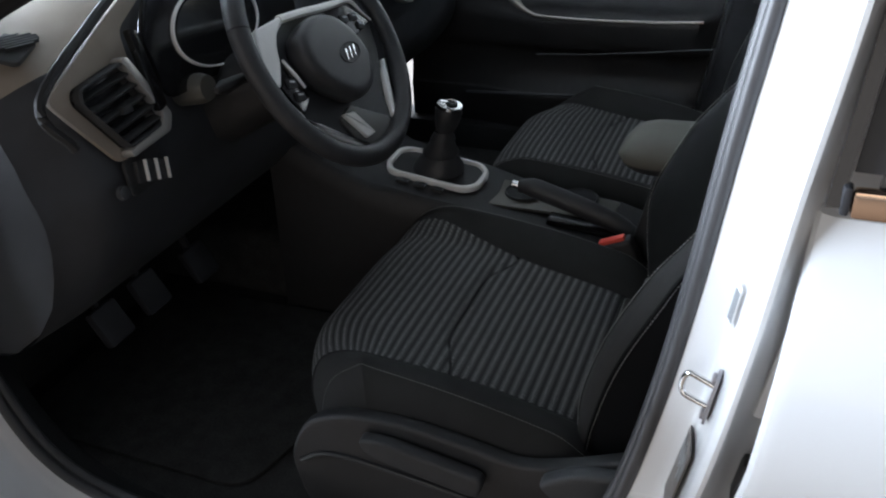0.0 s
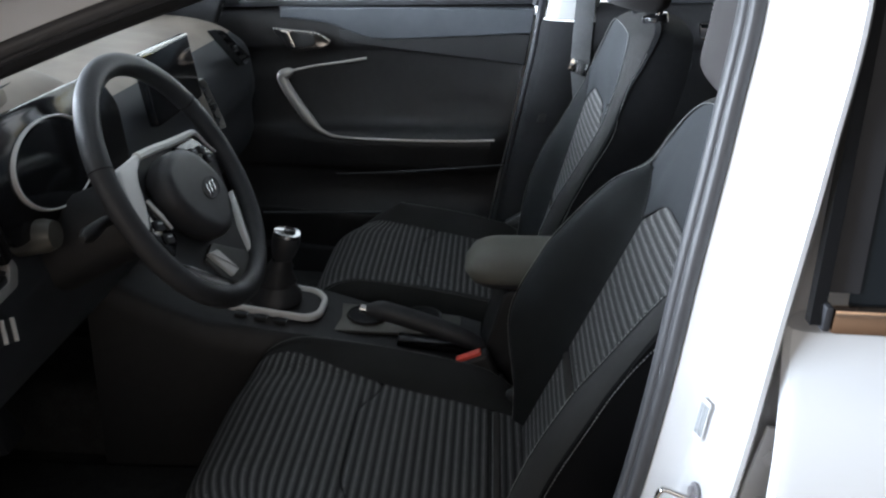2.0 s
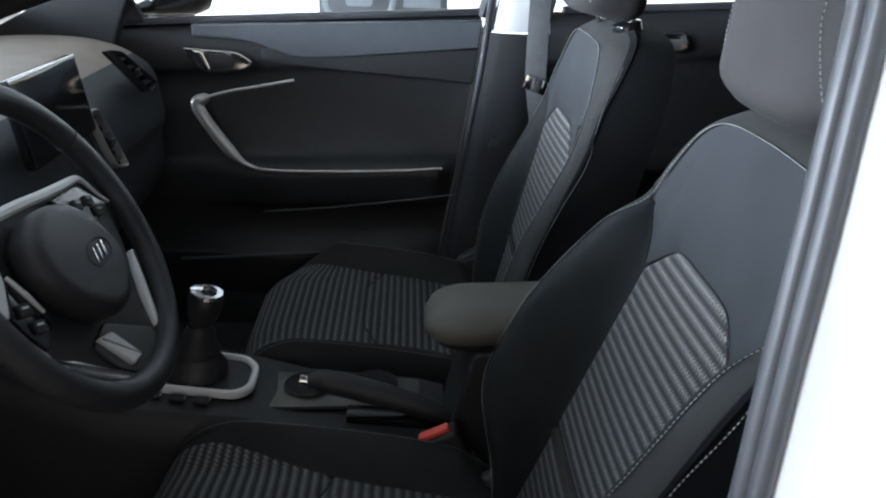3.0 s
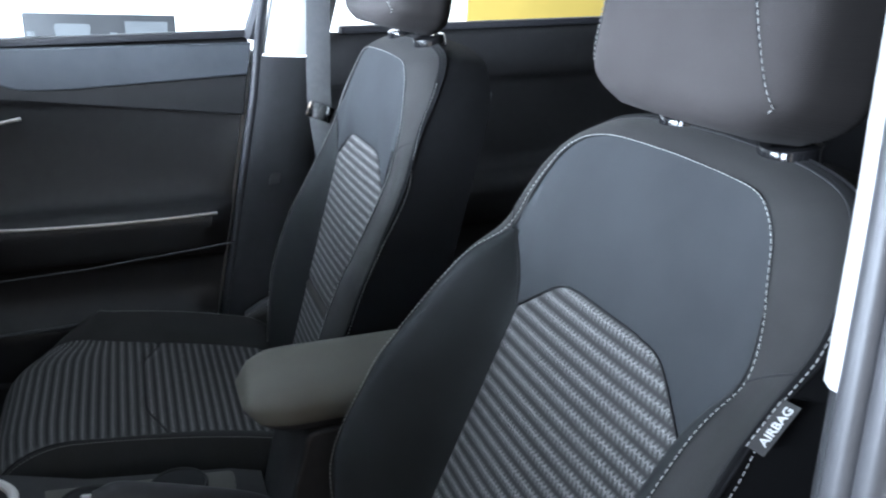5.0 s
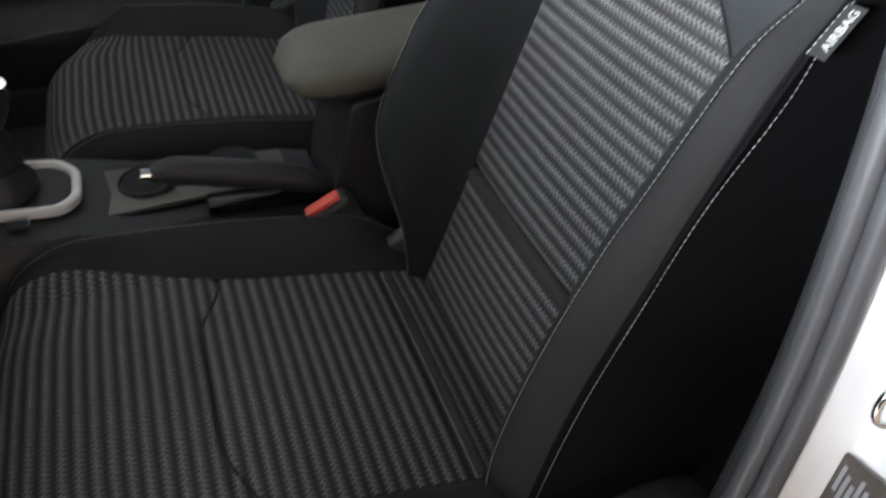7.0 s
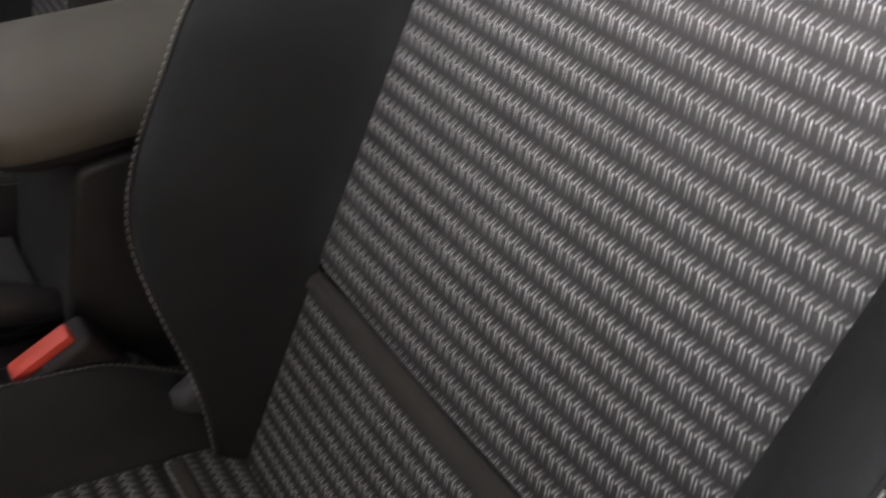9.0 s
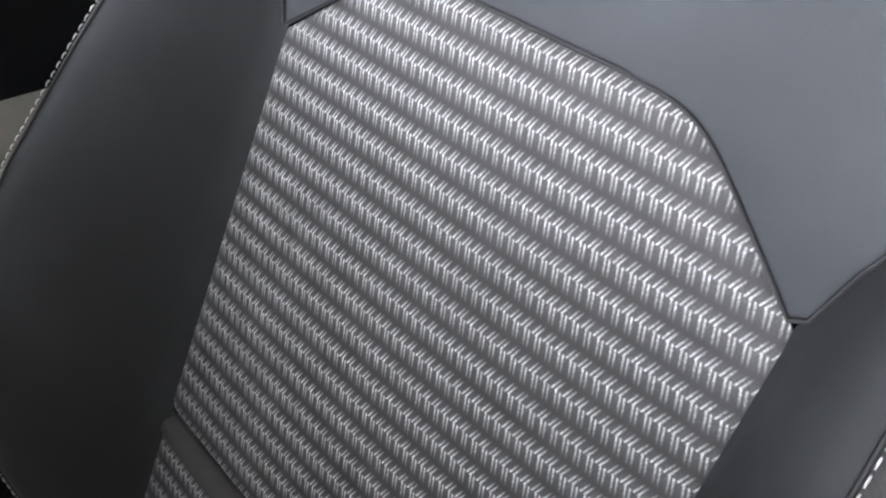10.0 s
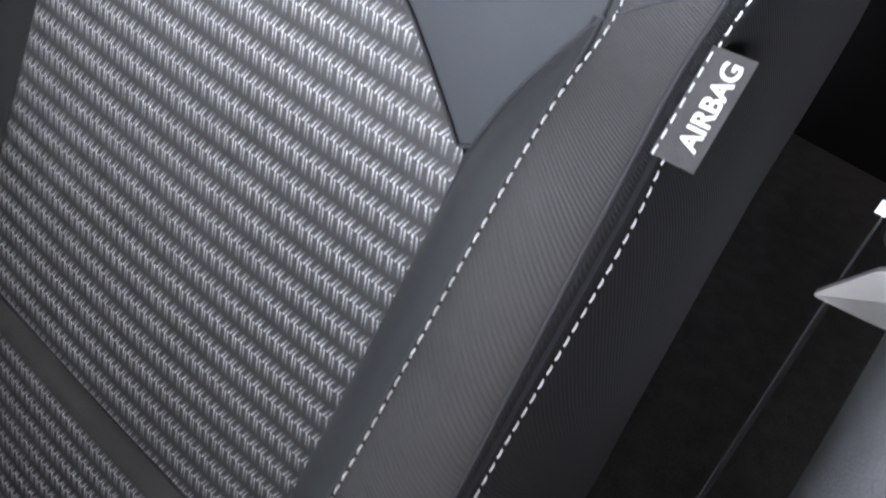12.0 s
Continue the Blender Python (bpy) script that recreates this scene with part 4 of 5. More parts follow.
for k in range(6):
    part("label_bar", rbox((0.0008, 0.0012, 0.0006, 0.0014, 0.0008, 0.0010)[k], 0.030, 0.0005, 0, bc @ pose(-0.0052 + k * 0.0021, 0, 0.0010)), POSTER_GREY, tag_ob)

# painted bolts and a rubber stop in the recess behind the pillar
for p in ((0.160, -0.761, 0.836), (0.165, -0.757, 0.890)):
    bolt = part("hinge_bolt", tube([Vector(p), Vector(p) + Vector((-0.002, -0.007, 0)), Vector(p) + Vector((-0.0022, -0.0078, 0))], [0.0095, 0.0095, 0.007], 6), PAINT, car, "white painted bolt", False)
    part("bolt_washer", tube([Vector(p), Vector(p) + Vector((-0.0008, -0.003, 0))], 0.0125, 18), PAINT, bolt)
part("hinge_leaf", rbox(0.034, 0.006, 0.105, 0.003, pose(0.163, -0.758, 0.866, 0, 8, 0)), PAINT, car, "white painted hinge leaf")
part("door_stop", rbox(0.022, 0.020, 0.045, 0.005, pose(0.146, -0.768, 0.752, 0, 8, 0)), RUBBER, car, "black rubber stop")

# closed rear door on the driver's side
rear_door = thing("rear_door", "closed white rear door with bright belt moulding and dark window", "car door", at=(0.011, 0, 0.010))
EDGE = [(0.36, 0.06), (0.50, 0.080), (0.66, 0.108), (0.80, 0.129), (0.90, 0.137), (0.98, 0.142), (1.0, 0.144)]


def door_edge(z):
    for (z0, x0), (z1, x1) in zip(EDGE, EDGE[1:]):
        if z <= z1:
            return x0 + (x1 - x0) * (z - z0) / (z1 - z0)
    return EDGE[-1][1]


rows = []
for i in range(33):
    z = 0.36 + 0.64 * i / 32
    y = -0.832 + 0.10 * max(0, (z - 0.78) / 0.22) ** 2 * 0.75 + 0.05 * max(0, (0.5 - z) / 0.14) ** 2
    x0 = door_edge(z)
    rows.append([Vector((x0 + 0.006, y + 0.022, z)), Vector((x0, y + 0.014, z)), Vector((x0 + 0.003, y + 0.004, z)), Vector((x0 + 0.012, y, z)), Vector((0.5, y - 0.004, z)), Vector((1.15, y, z))])
rows.append([v + Vector((0, 0.03, 0.004)) for v in rows[-1]])
part("door_skin", grid(rows), PAINT, rear_door, "white painted door skin")


def tumble(x, z):
    return Vector((x, -0.775 + 0.34 * (z - 1.02), z))


def tumbled(u0, u1, z0, z1, thick, lean=0.11):
    """A flat upright bar on the sloping window plane."""
    out = []
    for z in (z0, (z0 + z1) / 2, z1):
        p, q = tumble(u0 + lean * (z - z0), z), tumble(u1 + lean * (z - z0), z)
        out.append([p, p + Vector((0, -thick, 0)), q + Vector((0, -thick, 0)), q])
    return grid(out, wrap=True, cap=True)


part("window_frame", tumbled(0.1455, 0.1555, 1.021, 1.37, 0.010), GLOSS, rear_door, "gloss black window frame")
part("window_post", tumbled(0.160, 0.184, 1.042, 1.37, 0.002), RUBBER, rear_door, "black rubber window channel")
moulding = part("belt_moulding", rbox(0.95, 0.012, 0.021, 0.004, pose(0.636, -0.781, 1.030, 0, -0.6, 0)), BRONZE, rear_door, "bright copper-toned belt moulding")
part("moulding_cap", rbox(0.006, 0.012, 0.021, 0.002, pose(0.1575, -0.781, 1.027)), RUBBER, moulding, "black end cap")
part("door_window", grid([[tumble(0.175 + 0.06 * (z - 1.0), z), tumble(1.1, z)] for z in (1.015, 1.1, 1.2, 1.3, 1.37)]), TINT, rear_door, "dark tinted glass")

# driver's door, swung open clear of the doorway
open_door = thing("driver_door", "white driver door swung wide open on its hinges", "car door", at=(-0.955, -0.84, 0))
swing = Matrix.Rotation(radians(-66), 4, "Z")
skin = rounded([(0.03, 0.40), (0.02, 0.95), (0.10, 1.0), (1.02, 1.02), (1.03, 0.85), (0.97, 0.55), (0.90, 0.38)], 0.04)
part("door_skin", slab(skin, 0.05, swing @ frame_matrix((0, -0.01, 0), (1, 0, 0), (0, 0, 1), (0, -1, 0)), 0.012, 3), PAINT, open_door, "white painted door skin")
part("door_panel", slab([(x * 0.94 + 0.03, z * 0.96 + 0.03) for x, z in skin], 0.045, swing @ frame_matrix((0, 0.036, 0), (1, 0, 0), (0, 0, 1), (0, -1, 0)), 0.012, 3), PLASTIC_SOFT, open_door, "black inner door panel")
part("window_frame", tube([swing @ Vector(p) for p in spline([(0.06, 0.0, 1.0), (0.35, 0.09, 1.18), (0.70, 0.17, 1.33), (0.92, 0.19, 1.36), (1.0, 0.16, 1.30), (1.02, 0.02, 1.0)], 40)], 0.014, 8), RUBBER, open_door, "black window frame")
part("door_handle", rbox(0.13, 0.02, 0.03, 0.008, swing @ pose(0.30, 0.045, 0.90), 3), CHROME, open_door, "satin chrome inner handle")

# ---- passenger side ----
part("far_sill", rbox(2.3, 0.10, 0.20, 0.01, pose(0.25, 0.765, 0.30)), PLASTIC, car, "black sill trim")
pdoor = thing("passenger_door", "black front passenger door panel with silver trim strip", "car door", at=(-0.012, 0.010, -0.006))
# panel: rows from bottom to top, each with its own bulge into the cabin
PROFILE = [(0.34, 0.735), (0.42, 0.71), (0.50, 0.70), (0.515, 0.715), (0.56, 0.742), (0.62, 0.735), (0.645, 0.705), (0.70, 0.688), (0.722, 0.690), (0.738, 0.705), (0.76, 0.738), (0.85, 0.752), (0.93, 0.748), (0.955, 0.735), (1.0, 0.733), (1.035, 0.742), (1.05, 0.77)]

def shut_line(z):
    """Where the far door's rear edge runs."""
    return -0.046 + 0.165 * (z - 0.62) - 0.06 * max(z - 0.95, 0)


rows = []
for i in range(41):
    row = []
    for p in spline([(0, y, z) for z, y in PROFILE], 70):
        x = -0.84 + (shut_line(p.z) + 0.849) * i / 40
        f = smooth_step((x + 0.66) / 0.22) * (1 - 0.8 * smooth_step((x - shut_line(p.z) + 0.035) / 0.04))
        depth = (0.742 - p.y) * (0.25 + 0.75 * f if p.z < 0.9 else 1)
        lift = 0.05 * (x + 0.4) * smooth_step((p.z - 0.4) / 0.6)
        row.append(Vector((x, 0.742 - depth + 0.01, p.z + lift)))
    rows.append(row)
part("door_panel", grid(rows), PLASTIC, pdoor, "black door panel")
part("door_shell", rbox(0.90, 0.05, 0.70, 0.01, pose(-0.40, 0.82, 0.69)), PAINT, pdoor, "white painted door shell")


line_1 = [(-0.60, 1.014), (-0.486, 1.006), (-0.422, 0.987), (-0.357, 0.973), (-0.181, 0.984), (0.022, 1.002)]
line_2 = [(0.012, 0.922), (-0.118, 0.933), (-0.24, 0.942), (-0.336, 0.950), (-0.443, 0.961), (-0.455, 0.99)]
dm = frame_matrix((0, 0.750, 0), (1, 0, 0), (0, 0, 1), (0, -1, 0))
part("upper_pad", slab([(p.x, p.z) for p in spline([(a, 0, b) for a, b in line_1], 24)] + [(0.029, 1.062), (-0.60, 1.040)], 0.020, dm, 0.005, 3), DOOR_PAD, pdoor, "soft upper door pad tinted with bluish window reflection")
part("middle_band", slab([(0.021, 1.0)] + [(p.x, p.z) for p in spline([(a, 0, b) for a, b in line_2], 20)], 0.013, dm, 0.004, 3), PLASTIC_SOFT, pdoor, "charcoal band under the pad")
strip = spline([(-0.384, 0.728, 0.925), (-0.45, 0.727, 0.912), (-0.53, 0.726, 0.897), (-0.585, 0.725, 0.88), (-0.598, 0.724, 0.862), (-0.565, 0.715, 0.81), (-0.52, 0.704, 0.757), (-0.485, 0.70, 0.734), (-0.44, 0.694, 0.727), (-0.30, 0.688, 0.728), (-0.15, 0.688, 0.733), (-0.053, 0.69, 0.739)], 80)
radius = []
for p in strip:
    thick = 0.0035
    if p.x < -0.45 and p.z < 0.885:
        thick = 0.0035 + 0.011 * smooth_step((p.z - 0.722) / 0.05) * smooth_step((0.895 - p.z) / 0.02)
    radius.append(thick)
part("trim_strip", tube(strip, radius, 10, False, None, 0.7, (0, 1, 0)), SILVER, pdoor, "satin silver trim strip")
# inner handle: bright surround with a dark bowl and a lever
hand = rounded([(-0.625, 0.992), (-0.60, 0.99), (-0.505, 0.985), (-0.468, 0.962), (-0.49, 0.945), (-0.56, 0.935), (-0.585, 0.94)], 0.012)
m = frame_matrix((0, 0.738, 0), (1, 0, 0), (0, 0, 1), (0, -1, 0))
surround = part("handle_surround", slab(hand, 0.012, m, 0.004, 3), CHROME, pdoor, "satin chrome handle surround")
bowl = rounded([(-0.585, 0.982), (-0.52, 0.978), (-0.508, 0.962), (-0.525, 0.948), (-0.565, 0.945)], 0.01)
part("handle_bowl", slab(bowl, 0.002, frame_matrix((0, 0.7265, 0), (1, 0, 0), (0, 0, 1), (0, -1, 0)), 0.0005), PLASTIC, surround, "black bowl behind the lever")
part("handle_lever", slab(rounded([(-0.60, 0.988), (-0.578, 0.986), (-0.560, 0.945), (-0.575, 0.942)], 0.006), 0.012, frame_matrix((0, 0.726, 0), (1, 0, 0), (0, 0, 1), (0, -1, 0)), 0.003), CHROME, surround, "chrome lever")
part("armrest_line", tube([(-0.46, 0.693, 0.628), (-0.30, 0.690, 0.642), (-0.15, 0.690, 0.66), (-0.02, 0.692, 0.676)], 0.0022, 6), TRIM_GREY, pdoor)
part("pocket_line", tube([(-0.66, 0.70, 0.505), (-0.5, 0.698, 0.515), (-0.25, 0.698, 0.53)], 0.004, 6), TRIM_GREY, pdoor)
part("window_seal", rbox(0.84, 0.03, 0.014, 0.004, pose(-0.35, 0.765, 1.058, 0, -2.9, 0)), RUBBER, pdoor, "black rubber window seal")
part("window_post", tube([(0.03, 0.76, 1.07), (0.075, 0.70, 1.24), (0.09, 0.66, 1.36)], 0.014, 8), RUBBER, pdoor, "black window frame")
part("window_top", tube([(0.09, 0.655, 1.36), (-0.1, 0.63, 1.40), (-0.3, 0.64, 1.37), (-0.6, 0.69, 1.20), (-0.80, 0.74, 1.07)], 0.016, 8), RUBBER, pdoor, "black window frame")
part("sail_panel", slab([(-0.86, 1.02), (-0.70, 1.035), (-0.74, 1.11)], 0.02, frame_matrix((0, 0.77, 0), (1, 0, 0), (0, 0, 1), (0, -1, 0)), 0.003), PLASTIC, pdoor, "black mirror sail panel")
side_glass = part("side_window", slab([(-0.80, 1.05), (0.03, 1.08), (0.075, 1.36), (-0.2, 1.385), (-0.5, 1.26)], 0.004, frame_matrix((0, 0.79, -0.02), (1, 0, 0), (0, -0.30, 0.954), (0, -0.954, -0.30)) @ Matrix.Translation((0, 0.02, 0))), GLASS, pdoor, "clear side window", False, False)
side_glass.matrix_basis = Matrix.Translation((0, 0.31, 0.05))

mirror = thing("door_mirror", "black outside mirror beyond the passenger window", "mirror")
mr = [[Vector((-0.70 + 0.07 * math.cos(a) * s, 0.93 + d, 1.075 + 0.052 * math.sin(a) * s + 0.012 * math.cos(a))) for a in [2 * math.pi * j / 28 for j in range(28)]] for s, d in ((0.2, 0.10), (0.7, 0.085), (0.95, 0.05), (1.05, 0.0), (1.0, -0.04), (0.92, -0.05))]
turn = Matrix.Translation((-0.70, 0.93, 1.075)) @ Matrix.Rotation(radians(-62), 4, "Z") @ Matrix.Translation((0.70, -0.93, -1.075))
bm = grid(mr, wrap=True, cap=True)
bmesh.ops.transform(bm, matrix=turn, verts=bm.verts)
part("mirror_housing", bm, GLOSS, mirror, "gloss black housing")
bm = grid([[Vector((-0.70 + 0.062 * math.cos(a) * s, 0.878, 1.075 + 0.045 * math.sin(a) * s + 0.012 * math.cos(a))) for a in [2 * math.pi * j / 28 for j in range(28)]] for s in (0.02, 0.5, 1.0)], wrap=True)
bmesh.ops.transform(bm, matrix=turn, verts=bm.verts)
part("mirror_glass", bm, CHROME, mirror, "mirror glass")
part("mirror_arm", tube([(-0.76, 0.80, 1.04), (-0.74, 0.88, 1.05)], 0.02, 10), GLOSS, mirror)

# far pillar with the belt
part("far_pillar_lower", grid([[Vector((shut_line(z) + u, y, z)) for u, y in ((0.004, 0.775), (0.008, 0.742), (0.018, 0.722), (0.040, 0.710), (0.085, 0.704), (0.13, 0.706), (0.165, 0.735), (0.17, 0.78))] for z in [0.34 + 0.694 * i / 24 for i in range(25)]]), PLASTIC_MATT, car, "charcoal plastic pillar trim")
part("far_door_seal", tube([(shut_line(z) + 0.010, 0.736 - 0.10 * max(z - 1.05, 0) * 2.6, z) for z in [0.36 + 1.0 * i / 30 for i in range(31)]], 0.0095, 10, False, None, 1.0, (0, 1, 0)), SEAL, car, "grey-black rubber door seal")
part("pillar_cover", slab(rounded([(-0.016, -0.012), (0.018, -0.009), (0.016, 0.012), (-0.014, 0.012)], 0.005), 0.006, frame_matrix((0.055, 0.711, 0.795), (1, 0, 0), (0.16, 0, 0.987), (0, -1, 0)), 0.002), PLASTIC, car, "black screw cover")
bm = grid([[Vector((0.040 + 0.06 * f + u, 0.722 - 0.10 * f + v, 1.0365 + 0.354 * f)) for u, v in ((0.0, 0.06), (-0.005, 0.02), (0.005, 0.0), (0.03, -0.015), (0.09, -0.012), (0.12, 0.02))] for f in [i / 10 for i in range(11)]])
part("far_pillar_upper", bm, TRIM_PALE, car, "pale grey pillar trim")
belt = thing("seat_belt", "grey webbing seat belt on the passenger pillar", "seat belt")
path = spline([(0.125, 0.655, 1.40), (0.125, 0.64, 1.2), (0.122, 0.622, 1.0), (0.125, 0.612, 0.93), (0.16, 0.62, 0.7), (0.17, 0.63, 0.45)], 40)
part("webbing", grid([[p + Vector((-0.022, 0.003, 0)), p + Vector((0, -0.001, 0)), p + Vector((0.022, 0.001, 0)), p + Vector((0.022, 0.004, 0)), p + Vector((-0.022, 0.005, 0))] for p in path], wrap=True), BELT, belt, "grey webbing")
part("tongue", rbox(0.05, 0.006, 0.03, 0.003, pose(0.12, 0.606, 0.945, 0, 20, 0)), CHROME, belt, "metal belt tongue")
part("belt_anchor", slab(rounded([(-0.03, -0.03), (0.03, -0.03), (0.03, 0.03), (-0.03, 0.03)], 0.015), 0.012, frame_matrix((0.125, 0.672, 1.385), (1, 0, 0), (0, 0, 1), (0, -1, 0)), 0.004), PLASTIC, belt)

# rear door of the passenger side, behind the seat
rdoor = thing("rear_door_far", "black rear door panel with bright handle behind the passenger seat", "car door")
rows = []
for i in range(31):
    x = 0.16 + 1.25 * i / 30
    rows.append([Vector((x, p.y + 0.0, p.z + 0.05 * (x - 0.2))) for p in spline([(0, y - 0.02, z + 0.028) for z, y in PROFILE], 60)])
part("door_panel", grid(rows), PLASTIC, rdoor, "black door panel")
part("door_shell", rbox(1.28, 0.05, 0.72, 0.01, pose(0.79, 0.82, 0.71)), PAINT, rdoor)
part("door_handle", slab(rounded([(0.40, 1.045), (0.455, 1.045), (0.47, 1.015), (0.44, 1.0), (0.41, 1.005)], 0.012), 0.012, frame_matrix((0, 0.716, 0), (1, 0, 0), (0, 0, 1), (0, -1, 0)), 0.004), CHROME, rdoor, "satin chrome handle")
part("window_seal", rbox(1.2, 0.03, 0.014, 0.004, pose(0.79, 0.75, 1.112, 0, -2.9, 0)), RUBBER, rdoor, "black rubber window seal")
part("window_top", tube([(0.17, 0.655, 1.37), (0.6, 0.63, 1.40), (1.1, 0.65, 1.34), (1.42, 0.72, 1.13)], 0.018, 8), RUBBER, rdoor, "black window frame")

# showroom things seen through the far windows
board = thing("display_board", "low dark display board with a car interior print", "display board")
part("board_panel", rbox(0.90, 0.03, 0.80, 0.004, pose(-0.33, 4.95, 0.41)), POSTER_DARK, board, "dark board")
part("print_ring", tube([(-0.50 + 0.24 * math.cos(a), 4.933, 0.70 + 0.24 * math.sin(a)) for a in [math.pi + math.pi * j / 30 for j in range(31)]], 0.022, 6, False, None, 0.15, (0, 1, 0)), POSTER_GREY, board, "printed steering wheel ring")
part("print_hub", slab(rounded([(-0.09, -0.07), (0.09, -0.07), (0.11, 0.05), (-0.11, 0.05)], 0.03), 0.004, frame_matrix((-0.50, 4.934, 0.70), (1, 0, 0), (0, 0, 1), (0, -1, 0))), POSTER_GREY, board, "printed wheel hub")
part("print_screen", rbox(0.26, 0.004, 0.14, 0, pose(-0.06, 4.933, 0.70)), POSTER_GREY, board, "printed dashboard screen")
part("print_vents", rbox(0.30, 0.004, 0.03, 0, pose(-0.06, 4.933, 0.56)), POSTER_GREY, board, "printed vents")
part("board_foot", rbox(0.7, 0.12, 0.02, 0.004, pose(-0.33, 4.93, 0.01)), RUBBER, board)
tagged(part("yellow_banner", rbox(1.85, 0.03, 1.5, 0.004, pose(3.1, 4.97, 1.0)), YELLOW, None), "plain yellow banner hung across the far wall opening", "banner")

dbelt = thing("driver_seat_belt", "black webbing seat belt hanging beside the driver seat", "seat belt")
path = spline([(0.20, -0.665, 1.30), (0.215, -0.640, 1.10), (0.225, -0.630, 0.95), (0.23, -0.632, 0.80), (0.23, -0.64, 0.55), (0.22, -0.65, 0.40)], 40)
part("webbing", grid([[p + Vector((-0.022, 0.0005, 0)), p + Vector((0, 0.0012, 0)), p + Vector((0.022, 0.0005, 0)), p + Vector((0.022, -0.0004, 0)), p + Vector((-0.022, -0.0004, 0))] for p in path], wrap=True), BELT_BLACK, dbelt, "ribbed black webbing")
part("tongue", slab(rounded([(-0.624, 0.883), (-0.639, 0.908), (-0.672, 0.916), (-0.676, 0.892), (-0.646, 0.886)], 0.004), 0.005, frame_matrix((0.198, 0, 0), (0, 1, 0), (0, 0, 1), (1, 0, 0)), 0.0015), SILVER, dbelt, "metal belt tongue")
part("tongue_cover", rbox(0.05, 0.014, 0.04, 0.006, pose(0.222, -0.640, 0.925, 0, 30, 0), 3), PLASTIC, dbelt, "black plastic tongue cover")
part("belt_tag", rbox(0.001, 0.005, 0.005, 0, pose(0.2025, -0.629, 0.926, 0, 20, 0)), TRIM_PALE, dbelt, "small white tag")

# ---- dashboard ----
dash = thing("dashboard", "black dashboard with silver-framed vents and instrument cluster", "dashboard")
DASH = [(-1.12, 0.99), (-0.98, 1.015), (-0.85, 1.02), (-0.76, 1.01), (-0.70, 0.985), (-0.668, 0.955), (-0.655, 0.90), (-0.645, 0.865), (-0.642, 0.84), (-0.652, 0.78), (-0.69, 0.70), (-0.78, 0.62), (-0.95, 0.58)]
rows, rows_low = [], []
prof = spline([(x, 0, z) for x, z in DASH], 60)
for j in range(61):
    y = -0.70 + 1.40 * j / 60
    edge = smooth_step((0.70 - abs(y)) / 0.07)
    row = []
    for p in prof:
        k = 1 - edge
        hood = 0.07 * math.exp(-((y + 0.33) / 0.19) ** 4) * smooth_step((p.x + 0.98) / 0.2) * smooth_step((p.z - 0.95) / 0.05)
        shelf = 0.02 * smooth_step((y + 0.1) / 0.1) * math.exp(-((p.z - 0.82) / 0.05) ** 2)
        row.append(Vector((p.x - 0.05 * k - shelf + (0.02 * hood / 0.07 if hood > 0.01 else 0), y, p.z + hood - 0.03 * k)))
    rows.append(row)
cut = next(i for i, p in enumerate(prof) if p.z < 0.990 and p.x > -0.75)
pad = part("dash_pad", grid([r[:cut + 1] for r in rows]), DASH_TOP, dash, "black dash pad paled grey-brown for windscreen glare")
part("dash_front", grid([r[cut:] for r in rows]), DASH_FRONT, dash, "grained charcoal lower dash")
for s in (-1, 1):
    part("dash_end", slab([(p.x - 0.05, p.z - 0.03) for p in prof[::3]], 0.012, frame_matrix((0, s * 0.70, 0), (1, 0, 0), (0, 0, 1), (0, -s, 0)), 0.002), DASH_FRONT, dash, "soft charcoal dash end panel")


def yz(x, tilt=0.0):
    """Frame for outlines given as y, z on a face that looks back into the cabin."""
    return frame_matrix((x, 0, 0), (0, 1, 0), (-math.sin(tilt), 0, math.cos(tilt)), (math.cos(tilt), 0, math.sin(tilt)))


def ring_slab(outline, width, depth, m, bevel, name, mat, parent, label=""):
    """A frame of the given width inside an outline."""
    n = len(outline)
    c = sum((Vector(p) for p in outline), Vector((0, 0))) / n
    outer = [Vector(p) for p in outline]
    inner = []
    for p in outer:
        d = p - c
        inner.append(p - d.normalized() * width)
    rws = [[Vector((p.x, p.y, z)) for p in some] for some, z in ((outer, 0), (outer, depth - bevel), ([o.lerp(i, min(bevel / width, 0.5)) for o, i in zip(outer, inner)], depth), ([i.lerp(o, min(bevel / width, 0.5)) for o, i in zip(outer, inner)], depth), (inner, depth - bevel), (inner, 0))]
    bm = grid(rws, wrap=True)
    bmesh.ops.transform(bm, matrix=m, verts=bm.verts)
    return part(name, bm, mat, parent, label)


